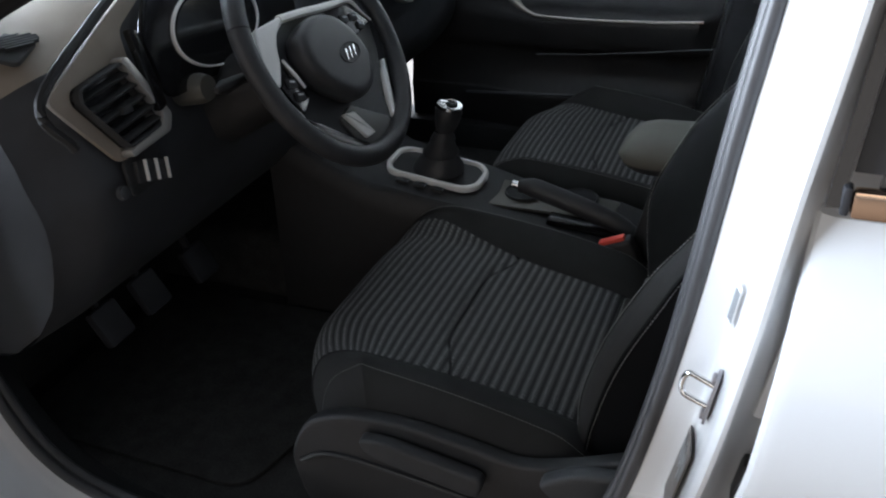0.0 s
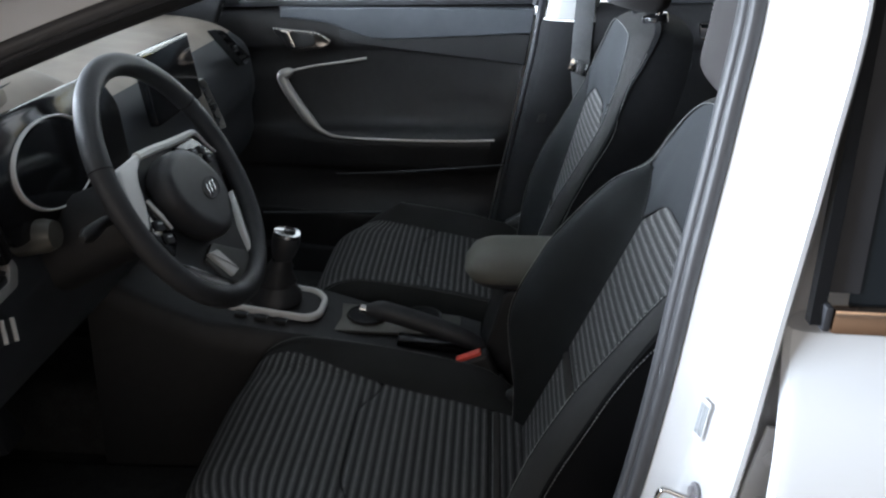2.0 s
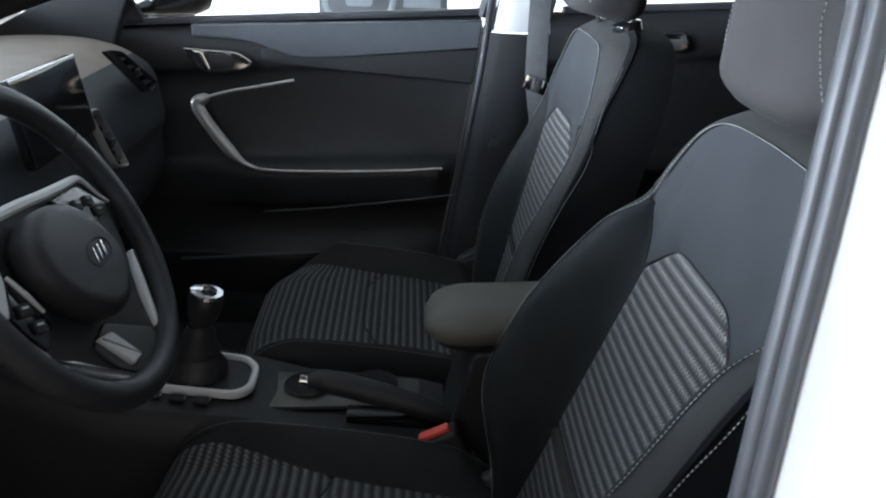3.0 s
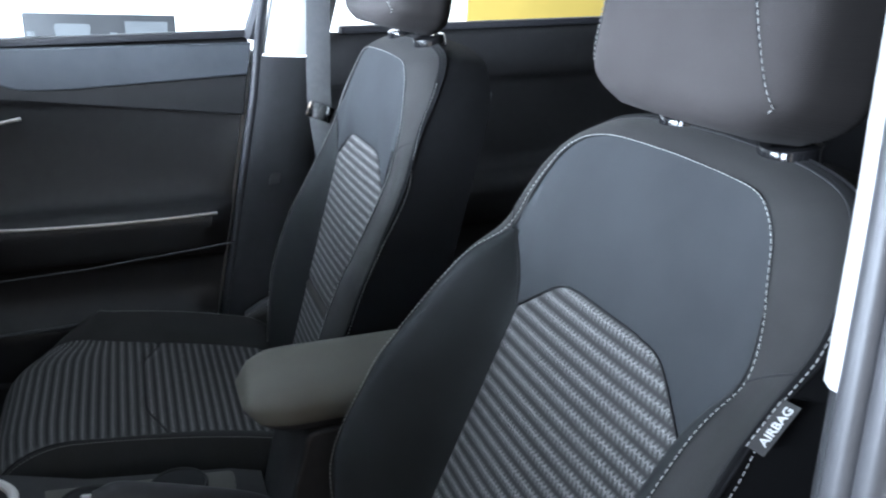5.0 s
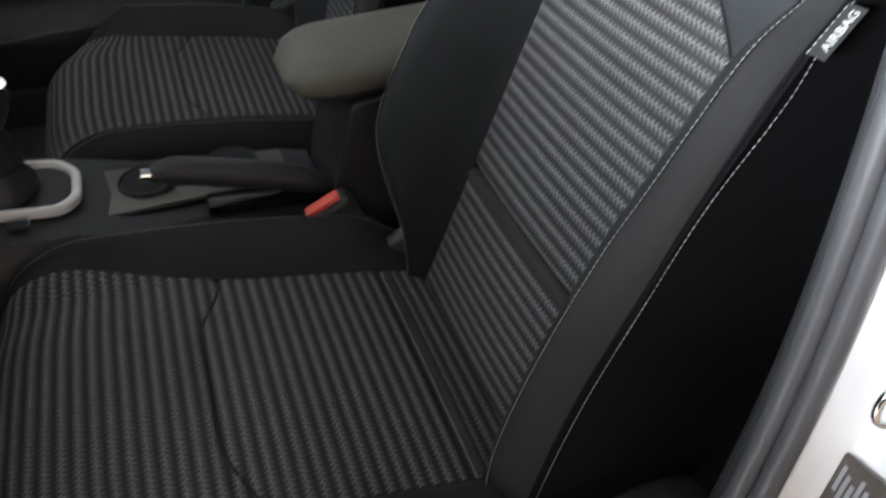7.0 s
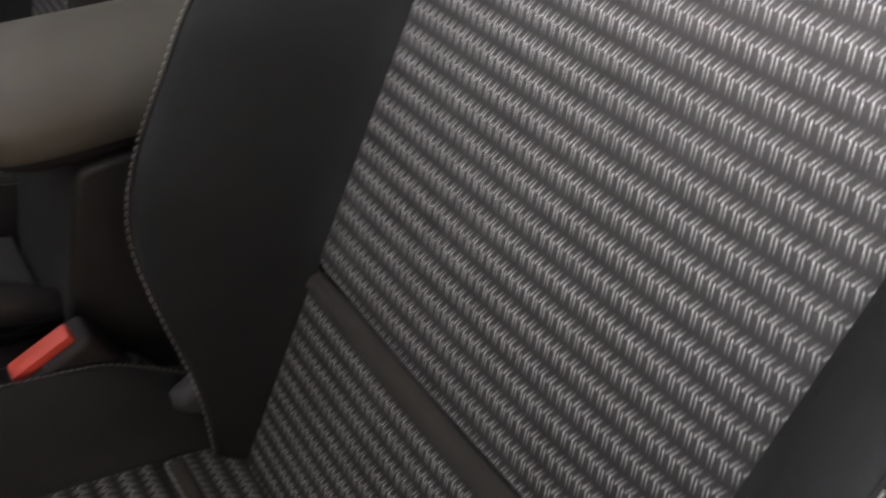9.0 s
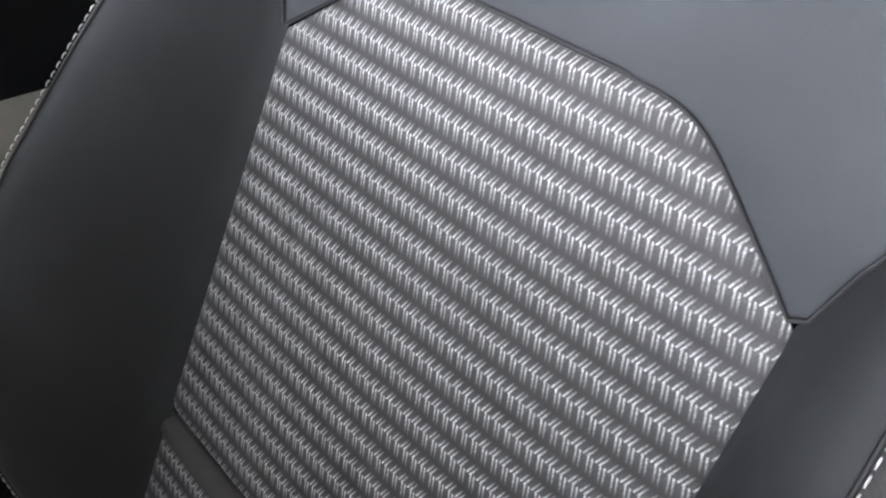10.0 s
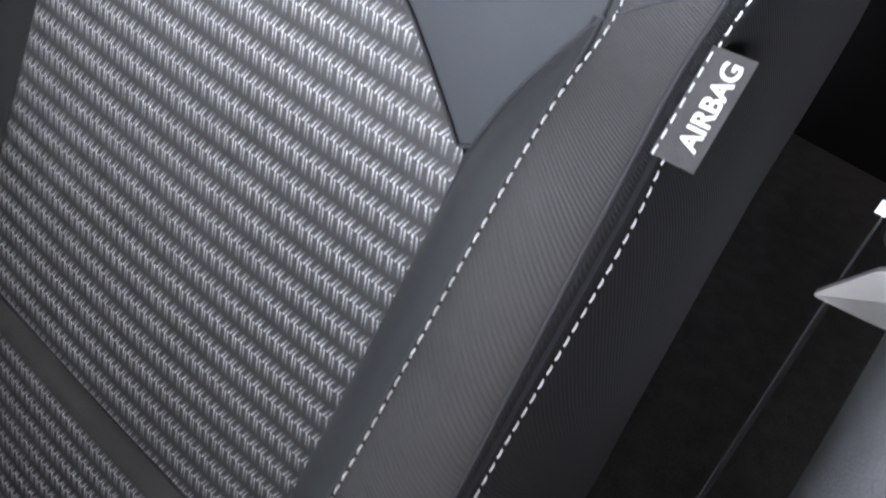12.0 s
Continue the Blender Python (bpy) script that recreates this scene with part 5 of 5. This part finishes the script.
def make_vent(outline, x, tilt, slats, parent_label, slope=0.0, trim=SILVER):
    vent = part("air_vent", slab(outline, 0.006, yz(x, tilt), 0.001), GLOSS, dash, parent_label)
    ring_slab(outline, 0.005, 0.018, yz(x, tilt), 0.002, "vent_frame", trim, vent, "vent frame")
    ys, zs = [p[0] for p in outline], [p[1] for p in outline]
    for i in range(slats):
        z = min(zs) + (max(zs) - min(zs)) * (i + 1) / (slats + 1)
        inside = [p[0] + (q[0] - p[0]) * (z - p[1]) / (q[1] - p[1]) for p, q in zip(outline, outline[1:] + outline[:1]) if (p[1] - z) * (q[1] - z) < 0]
        w = (max(inside) - min(inside)) - 0.012
        part("slat", rbox(w, 0.004, 0.012, 0.001, yz(x + 0.010, tilt) @ pose((max(inside) + min(inside)) / 2, z, 0, 25, 0, slope)), PLASTIC, vent)
    c = ((max(ys) + min(ys)) / 2, (max(zs) + min(zs)) / 2)
    part("vent_tab", rbox(0.018, 0.010, 0.008, 0.002, yz(x + 0.018, tilt) @ pose(c[0], c[1], 0)), PLASTIC_SOFT, vent)
    return vent


T = radians(12)
end_vent = make_vent(rounded([(-0.646, 0.985), (-0.640, 1.001), (-0.557, 1.011), (-0.524, 0.927), (-0.534, 0.915), (-0.600, 0.909)], 0.008), -0.4475, T, 5, "air vent at the dash end", 5, PLASTIC_SOFT)
part("vent_side_trim", slab(rounded([(-0.566, 1.014), (-0.552, 1.014), (-0.514, 0.925), (-0.527, 0.905), (-0.604, 0.899), (-0.606, 0.909), (-0.539, 0.916), (-0.529, 0.930)], 0.006), 0.020, yz(-0.4475, T), 0.003), SILVER, end_vent, "satin silver trim down one side of the vent")
make_vent(rounded([(0.190, 0.99), (0.228, 0.985), (0.275, 0.87), (0.222, 0.885)], 0.014), -0.452, T, 4, "centre air vent", 8)
make_vent(rounded([(0.345, 1.060), (0.395, 1.050), (0.535, 0.965), (0.480, 0.958)], 0.010), -0.448, T, 4, "air vent at the dash end", 0, TRIM_GREY)
# side demister on top of the dash
dem = part("demister", slab(rounded([(-0.773, -0.652), (-0.825, -0.545), (-0.755, -0.580), (-0.715, -0.652)], 0.012), 0.006, pose(0, 0, 0.930, 0, 6, 0), 0.002), PLASTIC, dash, "demister grille")
for k in range(6):
    part("grille_bar", rbox((0.045, 0.065, 0.07, 0.065, 0.055, 0.035)[k], 0.005, 0.005, 0.001, pose(-0.767 + 0.934 * (k - 2.5) * 0.011, -0.605 - 0.357 * (k - 2.5) * 0.011, 1.0175, 0, 0, 69)), PLASTIC_SOFT, dem)

# instrument cluster
cl = part("instrument_panel", slab(rounded([(-0.505, 0.94), (-0.515, 1.03), (-0.47, 1.085), (-0.19, 1.085), (-0.15, 1.03), (-0.17, 0.94)], 0.02), 0.01, yz(-0.44, T), 0.003), GLOSS, dash, "gloss black instrument cluster")
def gauge_oval(k):
    return [(-0.366 + 0.098 * k * math.cos(2 * math.pi * i / 64), 1.006 + 0.057 * k * math.sin(2 * math.pi * i / 64)) for i in range(64)]


ring_slab(gauge_oval(1.0), 0.0030, 0.014, yz(-0.438, T), 0.0010, "gauge_ring", SATIN, cl, "bright gauge ring")
part("gauge_face", slab(gauge_oval(0.93), 0.003, yz(-0.4285, T)), GLOSS, cl, "black gauge face")
part("cluster_cheek", slab(rounded([(-0.536, 0.935), (-0.536, 1.045), (-0.522, 1.04), (-0.518, 0.94)], 0.006), 0.012, yz(-0.437, T), 0.003), GLOSS, dash, "gloss black cheek beside the cluster")
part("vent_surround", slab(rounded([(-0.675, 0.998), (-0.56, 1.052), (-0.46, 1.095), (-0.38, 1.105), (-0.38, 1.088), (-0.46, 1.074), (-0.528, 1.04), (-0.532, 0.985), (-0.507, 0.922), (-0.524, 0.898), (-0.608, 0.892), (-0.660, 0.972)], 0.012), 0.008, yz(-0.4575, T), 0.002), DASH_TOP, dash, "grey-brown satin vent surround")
# touch screen
sc = part("touch_screen", slab(rounded([(-0.045, 0.955), (-0.045, 1.074), (0.180, 1.074), (0.180, 0.955)], 0.008), 0.016, yz(-0.478, radians(10)), 0.004), GLOSS, dash, "dark tablet-style touch screen")
part("screen_edge", tube([yz(-0.462, radians(10)) @ Vector((y, 1.075, 0)) for y in (-0.041, 0.07, 0.176)], 0.0016, 6), SILVER, sc)
# starter knob and switches
knob = part("ignition_knob", tube([(-0.655, -0.45, 0.912), (-0.618, -0.45, 0.920), (-0.606, -0.45, 0.922), (-0.605, -0.45, 0.922)], [0.021, 0.021, 0.017, 0.003], 20), PLATE, dash, "round ignition switch")
part("column_shroud", tube([(-0.66, -0.36, 0.86), (-0.58, -0.36, 0.90), (-0.50, -0.36, 0.925)], [0.06, 0.055, 0.045], 20), PLASTIC, dash, "black column shroud")
for s in (-1, 1):
    part("column_stalk", tube([(-0.545, -0.36 + s * 0.04, 0.93), (-0.54, -0.36 + s * 0.10, 0.945), (-0.535, -0.36 + s * 0.15, 0.95), (-0.535, -0.36 + s * 0.165, 0.951)], [0.006, 0.007, 0.010, 0.004], 10), PLASTIC, dash, "black column stalk")
sw = part("switch_panel", slab(rounded([(-0.612, 0.846), (-0.606, 0.894), (-0.545, 0.898), (-0.532, 0.850)], 0.010), 0.006, yz(-0.455, T), 0.002), PLASTIC, dash, "black switch panel")
for k, yy in enumerate((-0.590, -0.572, -0.554)):
    part("switch", rbox(0.013, 0.028, 0.008, 0.002, yz(-0.445, T) @ pose(yy, 0.875 - 0.006 * k, 0, 0, 0, -14)), PLASTIC_SOFT, sw)
    part("switch_edge", rbox(0.0024, 0.028, 0.005, 0.0005, yz(-0.4405, T) @ pose(yy + 0.0065, 0.875 - 0.006 * k, 0.0015, 0, 0, -14)), SATIN, sw, "bright switch edge")
part("dimmer", tube([yz(-0.449, T) @ Vector((-0.628, 0.862, z)) for z in (0, 0.008, 0.009)], [0.009, 0.009, 0.006], 16), TRIM_GREY, dash, "small round dimmer")
# dark groove between the pad and the satin band round the vent
part("band_groove", tube([yz(-0.452, T) @ Vector((p.x, p.y, 0)) for p in spline([(-0.662, 0.935, 0), (-0.682, 0.998, 0), (-0.565, 1.060, 0), (-0.46, 1.100, 0), (-0.36, 1.108, 0)], 40)], [0.0065 * min(1, (40 - k) / 16) for k in range(40)], 8), PLASTIC, dash, "black groove")

# ---- steering wheel ----
wheel = thing("steering_wheel", "black leather steering wheel with satin silver spokes", "steering wheel")
TILT = radians(29.6)
WN = Vector((math.cos(TILT), 0, math.sin(TILT)))
WM = frame_matrix((-0.500, -0.308, 0.947), (0, 1, 0), (-math.sin(TILT), 0, math.cos(TILT)), WN)
rim = []
for i in range(96):
    a = 2 * math.pi * i / 96
    rim.append(WM @ Vector((0.003 + 0.1695 * math.cos(a), 0.1715 * math.sin(a), 0.0)))
part("rim", tube(rim, 0.0158, 16, True, None, 0.9, WN), LEATHER, wheel, "black leather rim")
for a in (28, 156):
    r = Vector((math.cos(radians(a)), math.sin(radians(a)), 0))
    c = Vector((0.003 + 0.1695 * r.x, 0.1715 * r.y, 0))
    part("rim_seam", tube([WM @ (c + r * 0.0161 * math.cos(t) + Vector((0, 0, 1)) * 0.0146 * math.sin(t)) for t in [2 * math.pi * j / 20 for j in range(20)]], 0.0008, 5, True), SEAM, wheel)


def wheel_slab(name, outline, low, depth, bevel, mat, parent, label="", corner=0.006):
    return part(name, slab(rounded(outline, corner), depth, WM @ Matrix.Translation((0, 0, low)), bevel, 3), mat, parent, label)


# the wheel stands turned a few degrees, so that its spokes are given as they lie
wheel_slab("spoke_plate", [(-0.120, 0.062), (-0.06, 0.060), (0.05, 0.045), (0.118, 0.038), (0.150, -0.004), (0.130, -0.050), (0.080, -0.110), (0.060, -0.165), (-0.020, -0.172), (-0.108, -0.098), (-0.140, -0.066), (-0.160, -0.010)], -0.018, 0.012, 0.004, PLASTIC, wheel, "black spoke plate", 0.010)
wheel_slab("spoke_trim", [(-0.1275, 0.062), (-0.066, 0.063), (-0.062, 0.056), (-0.091, 0.045), (-0.106, 0.030), (-0.119, 0.008), (-0.144, -0.018), (-0.160, -0.009), (-0.150, 0.026)], -0.006, 0.012, 0.004, SATIN, wheel, "satin silver spoke trim")
part("spoke_edge", tube([WM @ Vector(p) for p in spline([(-0.158, -0.010, 0.002), (-0.150, -0.036, 0.003), (-0.138, -0.067, 0.003)], 16)], 0.0042, 8), SATIN, wheel, "satin silver spoke edge")
wheel_slab("lower_trim", [(-0.143, -0.066), (-0.108, -0.086), (-0.050, -0.140), (-0.015, -0.166), (-0.012, -0.177), (-0.040, -0.164), (-0.100, -0.108)], -0.008, 0.012, 0.004, SATIN, wheel, "satin silver trim along the lower spoke", 0.004)
wheel_slab("lower_trim", [(0.128, -0.062), (0.100, -0.084), (0.066, -0.140), (0.058, -0.166), (0.064, -0.168), (0.078, -0.140), (0.112, -0.092)], -0.010, 0.010, 0.003, SATIN, wheel, "satin silver trim along the lower spoke", 0.004)
top_line = spline([(-0.070, 0.060, 0.003), (-0.020, 0.055, 0.004), (0.024, 0.049, 0.004), (0.070, 0.044, 0.003), (0.104, 0.041, 0.003), (0.120, 0.033, 0.002), (0.132, 0.014, 0.001), (0.146, -0.003, 0.0)], 40)
part("upper_trim", tube([WM @ p for p in top_line], [0.0062 - 0.0045 * smooth_step((k - 14) / 22) for k in range(40)], 8), SATIN, wheel, "satin silver trim over the hub")
pad_left = wheel_slab("button_pad", [(-0.112, 0.012), (-0.103, -0.028), (-0.098, -0.048), (-0.130, -0.064), (-0.142, -0.016)], -0.004, 0.008, 0.002, GLOSS, wheel, "gloss black button pad")
part("button_edge", tube([WM @ Vector(p) for p in ((-0.112, 0.012, 0.005), (-0.106, -0.012, 0.006), (-0.101, -0.034, 0.006))], [0.0022, 0.0030, 0.0018], 8), SATIN, pad_left, "bright rocker edge")
for u, v in ((-0.122, -0.020), (-0.120, -0.040)):
    part("button", rbox(0.018, 0.013, 0.005, 0.002, WM @ pose(u, v, 0.0055, 0, 0, -20)), PLASTIC_SOFT, pad_left)
    part("button_mark", rbox(0.009, 0.0022, 0.001, 0, WM @ pose(u, v + 0.002, 0.0084, 0, 0, -20)), WHITE, pad_left)
pad_right = wheel_slab("button_pad", [(0.036, 0.040), (0.100, 0.035), (0.138, -0.004), (0.086, -0.012), (0.060, 0.010)], -0.006, 0.008, 0.002, GLOSS, wheel, "gloss black button pad")
for u, v in ((0.074, 0.018), (0.100, 0.014), (0.106, -0.002)):
    part("button", rbox(0.016, 0.012, 0.005, 0.002, WM @ pose(u, v, 0.0035, 0, 0, -20)), PLASTIC_SOFT, pad_right)
    part("button_mark", rbox(0.008, 0.0022, 0.001, 0, WM @ pose(u, v + 0.002, 0.0064, 0, 0, -20)), POSTER_GREY, pad_right)
wheel_slab("lower_spoke_panel", [(-0.060, -0.098), (-0.020, -0.090), (0.056, -0.140), (0.050, -0.166), (-0.012, -0.166), (-0.048, -0.132)], -0.008, 0.006, 0.002, SMOKED, wheel, "smoked grey lower spoke panel")
wheel_slab("lower_spoke_bar", [(-0.053, -0.094), (-0.026, -0.100), (-0.004, -0.144), (-0.029, -0.143)], -0.004, 0.008, 0.003, SATIN, wheel, "satin silver bar in the lower spoke", 0.004)
hub_line = rounded([(-0.084, 0.030), (-0.035, 0.046), (0.015, 0.036), (0.046, 0.002), (0.056, -0.044), (0.022, -0.086), (-0.030, -0.090), (-0.082, -0.046), (-0.096, -0.006)], 0.030, 6)
hub = part("airbag_cover", slab(hub_line, 0.040, WM @ Matrix.Translation((0, 0, -0.008)), 0.018, 6), LEATHER, wheel, "black domed airbag cover")
# maker's mark as plain shapes
for u, w in ((-0.012, 0.004), (-0.001, 0.004), (0.010, 0.004)):
    part("badge", rbox(w, 0.017, 0.002, 0.0006, WM @ pose(u, -0.026, 0.0328, 0, 0, -24)), CHROME, hub, "bright badge bars")
ring_slab([(0.026 * math.cos(2 * math.pi * i / 36), -0.026 + 0.015 * math.sin(2 * math.pi * i / 36)) for i in range(36)], 0.0018, 0.002, WM @ Matrix.Translation((0, 0, 0.0315)), 0.0005, "badge_ring", PLASTIC_SOFT, hub)

# ---- centre console ----
console = thing("centre_console", "black centre console with silver gear surround and cup holders", "console")
body = []
for x, zt, w in ((-0.75, 0.72, 0.13), (-0.64, 0.66, 0.125), (-0.56, 0.622, 0.115), (-0.46, 0.604, 0.108), (-0.38, 0.592, 0.10), (-0.30, 0.572, 0.098), (-0.12, 0.555, 0.096), (-0.08, 0.545, 0.094)):
    body.append([Vector((x, s * ww, z)) for s, ww, z in ((-1, w + 0.02, 0.33), (-1, w + 0.006, zt - 0.05), (-1, w, zt - 0.012), (-1, w - 0.012, zt), (-1, 0.0, zt + 0.002), (1, w - 0.012, zt), (1, w, zt - 0.012), (1, w + 0.006, zt - 0.05), (1, w + 0.02, 0.33))])
part("console_body", grid(body), PLASTIC, console, "grained black console body")
# gear surround
gx, gy = Vector((0.992, 0, -0.124)), Vector((0, 1, 0))
gm = frame_matrix((-0.457, 0.003, 0.607), gx, gy, gx.cross(gy))
gear_line = rounded([(-0.095, 0.050), (-0.045, 0.060), (0.068, 0.056), (0.088, 0.03), (0.088, -0.03), (0.068, -0.056), (-0.085, -0.060), (-0.105, -0.03), (-0.108, 0.03)], 0.018)
ring_slab(gear_line, 0.011, 0.012, gm, 0.003, "gear_surround", SATIN, console, "satin silver gear surround")
part("gear_well", slab([(p[0] * 0.95, p[1] * 0.95) for p in gear_line], 0.004, gm), PLASTIC, console, "black gear well")
for k in range(3):
    part("console_switch", rbox(0.022, 0.014, 0.006, 0.002, gm @ pose(-0.05 + k * 0.035, -0.073, 0.004)), PLASTIC_SOFT, console)
    part("switch_line", rbox(0.0015, 0.012, 0.002, 0, gm @ pose(-0.038 + k * 0.035, -0.073, 0.0078)), POSTER_GREY, console)
# plate with two cup holders
part("console_plate", slab(rounded([(-0.366, 0.056), (-0.118, 0.060), (-0.122, -0.012), (-0.20, -0.027), (-0.250, -0.035), (-0.352, -0.050)], 0.010), 0.006, pose(0, 0, 0.571, 0, 4.0, 0) @ Matrix.Translation((0.0, 0, -0.017)), 0.002), PLATE, console, "satin grey console plate")
for cx, cy, r in ((-0.295, 0.015, 0.036), (-0.190, 0.022, 0.036)):
    # no hollow here: a flat black disc gives the shade inside the cup
    cup = part("cup_holder", tube([(cx, cy, 0.583), (cx, cy, 0.585), (cx, cy, 0.5845)], [r, r, r - 0.004], 28), PLASTIC_MATT, console, "flat black disc standing for a cup holder's dark hollow")
    ring_slab([(cx + r * math.cos(2 * math.pi * i / 32), cy + r * math.sin(2 * math.pi * i / 32)) for i in range(32)], 0.004, 0.006, pose(0, 0, 0.581), 0.0015, "cup_rim", PLASTIC, cup)
# armrest and its box
box = part("storage_box", slab(rounded([(-0.095, 0.40), (-0.075, 0.56), (-0.045, 0.690), (0.27, 0.71), (0.27, 0.40)], 0.012), 0.145, frame_matrix((0, 0.070, 0), (1, 0, 0), (0, 0, 1), (0, -1, 0)), 0.006, 3), PLASTIC, console, "black storage box")
rows, low_rows = [], []
for i in range(25):
    f = i / 24
    x = -0.115 + 0.397 * f
    k = math.sqrt(max(1 - (1 - min(f / 0.16, 1)) ** 2, 0.0004))
    w, h0 = 0.078 * (0.45 + 0.55 * k), 0.032 * k
    zc = 0.7115 + 0.014 * f
    row, low = [], []
    for j in range(48):
        a = 2 * math.pi * j / 48
        c, v = math.cos(a), math.sin(a)
        y, z = math.copysign(abs(c) ** 0.55, c) * w, math.copysign(abs(v) ** 0.7, v) * h0
        row.append(Vector((x, y, zc + max(z, -0.009))))
        low.append(Vector((x + 0.002, y * 0.975, zc + min(z * 0.98, -0.007))))
    rows.append(row)
    low_rows.append(low)
arm = part("armrest", grid(rows, wrap=True, cap=True), ARM_CLOTH, console, "grey-brown padded armrest")
# shade below the armrest's seam, given as a darker material
part("armrest_base", grid(low_rows, wrap=True, cap=True), PLASTIC_SOFT, arm, "armrest underside darkened for shade")

lever = thing("gear_lever", "black gear lever with bright knob cap", "gear lever")
rows = []
for f, rx, ry in ((0, 0.052, 0.042), (0.12, 0.048, 0.038), (0.25, 0.034, 0.028), (0.3, 0.036, 0.030), (0.45, 0.024, 0.021), (0.5, 0.025, 0.022), (0.62, 0.017, 0.016)):
    c = Vector((-0.465 + 0.028 * f, 0.0, 0.612 + 0.135 * f))
    rows.append([c + Vector((rx * math.cos(a) * (1 + 0.05 * math.sin(3 * a)), ry * math.sin(a), 0)) for a in [2 * math.pi * j / 24 for j in range(24)]])
part("boot", grid(rows, wrap=True), LEATHER, lever, "pleated black leather boot")
part("knob", tube([(-0.447, 0, 0.695), (-0.444, 0, 0.705), (-0.440, 0, 0.72), (-0.436, 0, 0.738), (-0.434, 0, 0.748)], [0.015, 0.020, 0.024, 0.026, 0.021], 20), LEATHER, lever, "black knob")
part("knob_cap", tube([(-0.4345, 0, 0.745), (-0.4335, 0, 0.7505), (-0.433, 0, 0.752)], [0.0245, 0.0235, 0.010], 24), CHROME, lever, "bright ring round the cap")
part("cap_face", tube([(-0.4332, 0, 0.7515), (-0.4330, 0, 0.7535)], [0.015, 0.012], 20), GLOSS, lever, "black shift pattern cap")

brake = thing("handbrake", "black handbrake lever with bright release button", "handbrake")
part("grip", tube(spline([(-0.285, -0.047, 0.628), (-0.26, -0.047, 0.628), (-0.22, -0.047, 0.618), (-0.16, -0.047, 0.60), (-0.10, -0.047, 0.578), (-0.05, -0.047, 0.545)], 24), [0.011 + 0.007 * smooth_step(i / 5) - 0.004 * smooth_step((i - 16) / 7) for i in range(24)], 14), LEATHER, brake, "black leather grip")
part("release_button", tube([(-0.284, -0.047, 0.628), (-0.297, -0.047, 0.630), (-0.299, -0.047, 0.630)], [0.0085, 0.0085, 0.006], 14), CHROME, brake, "bright release button")
part("brake_slot", rbox(0.20, 0.035, 0.012, 0.004, pose(-0.13, -0.047, 0.563, 0, 5, 0)), GLOSS, brake)

for name, yy, lab in (("driver_belt_buckle", -0.105, "black belt buckle with red button beside the driver seat"),):
    buckle = thing(name, lab, "belt buckle")
    bmx = frame_matrix((-0.098, yy - 0.010, 0.588), (0.90, 0, 0.43), (0.0, 1, 0), (-0.43, 0, 0.90))
    part("buckle_body", rbox(0.062, 0.030, 0.085, 0.008, bmx @ pose(0.0, 0, -0.045), 3), PLASTIC, buckle, "black buckle body")
    part("release_button", rbox(0.046, 0.016, 0.008, 0.003, bmx @ pose(-0.002, -0.002, 0.0)), RED, buckle, "red release button")
    part("buckle_stalk", tube([(-0.05, yy - 0.01, 0.545), (-0.02, yy - 0.01, 0.50), (0.0, yy - 0.01, 0.42)], 0.012, 10), PLASTIC, buckle, "black stalk")
part("hinge_cover", rbox(0.04, 0.02, 0.03, 0.008, pose(-0.012, -0.165, 0.545, 0, -30, 0), 3), TRIM_GREY, driver_seat).matrix_parent_inverse = Matrix.Translation((0, 0.36, 0))

tagged(part("floor_mat", slab(rounded([(-1.0, -0.62), (-0.55, -0.62), (-0.50, -0.40), (-0.52, -0.15), (-1.0, -0.17)], 0.05), 0.008, pose(0, 0, 0.331), 0.003), CARPET, None), "black carpet floor mat in the driver footwell", "floor mat")
pedals = thing("pedals", "dark foot pedals under the dashboard", "pedal")
for yy, zz in ((-0.50, 0.50), (-0.40, 0.50), (-0.26, 0.48)):
    part("pedal_pad", rbox(0.02, 0.06, 0.07, 0.008, pose(-0.86, yy, zz, 0, -30, 0)), RUBBER, pedals, "ribbed rubber pad")
    part("pedal_arm", tube([(-0.87, yy, zz), (-0.93, yy, zz + 0.15)], 0.008, 8), PLASTIC, pedals)
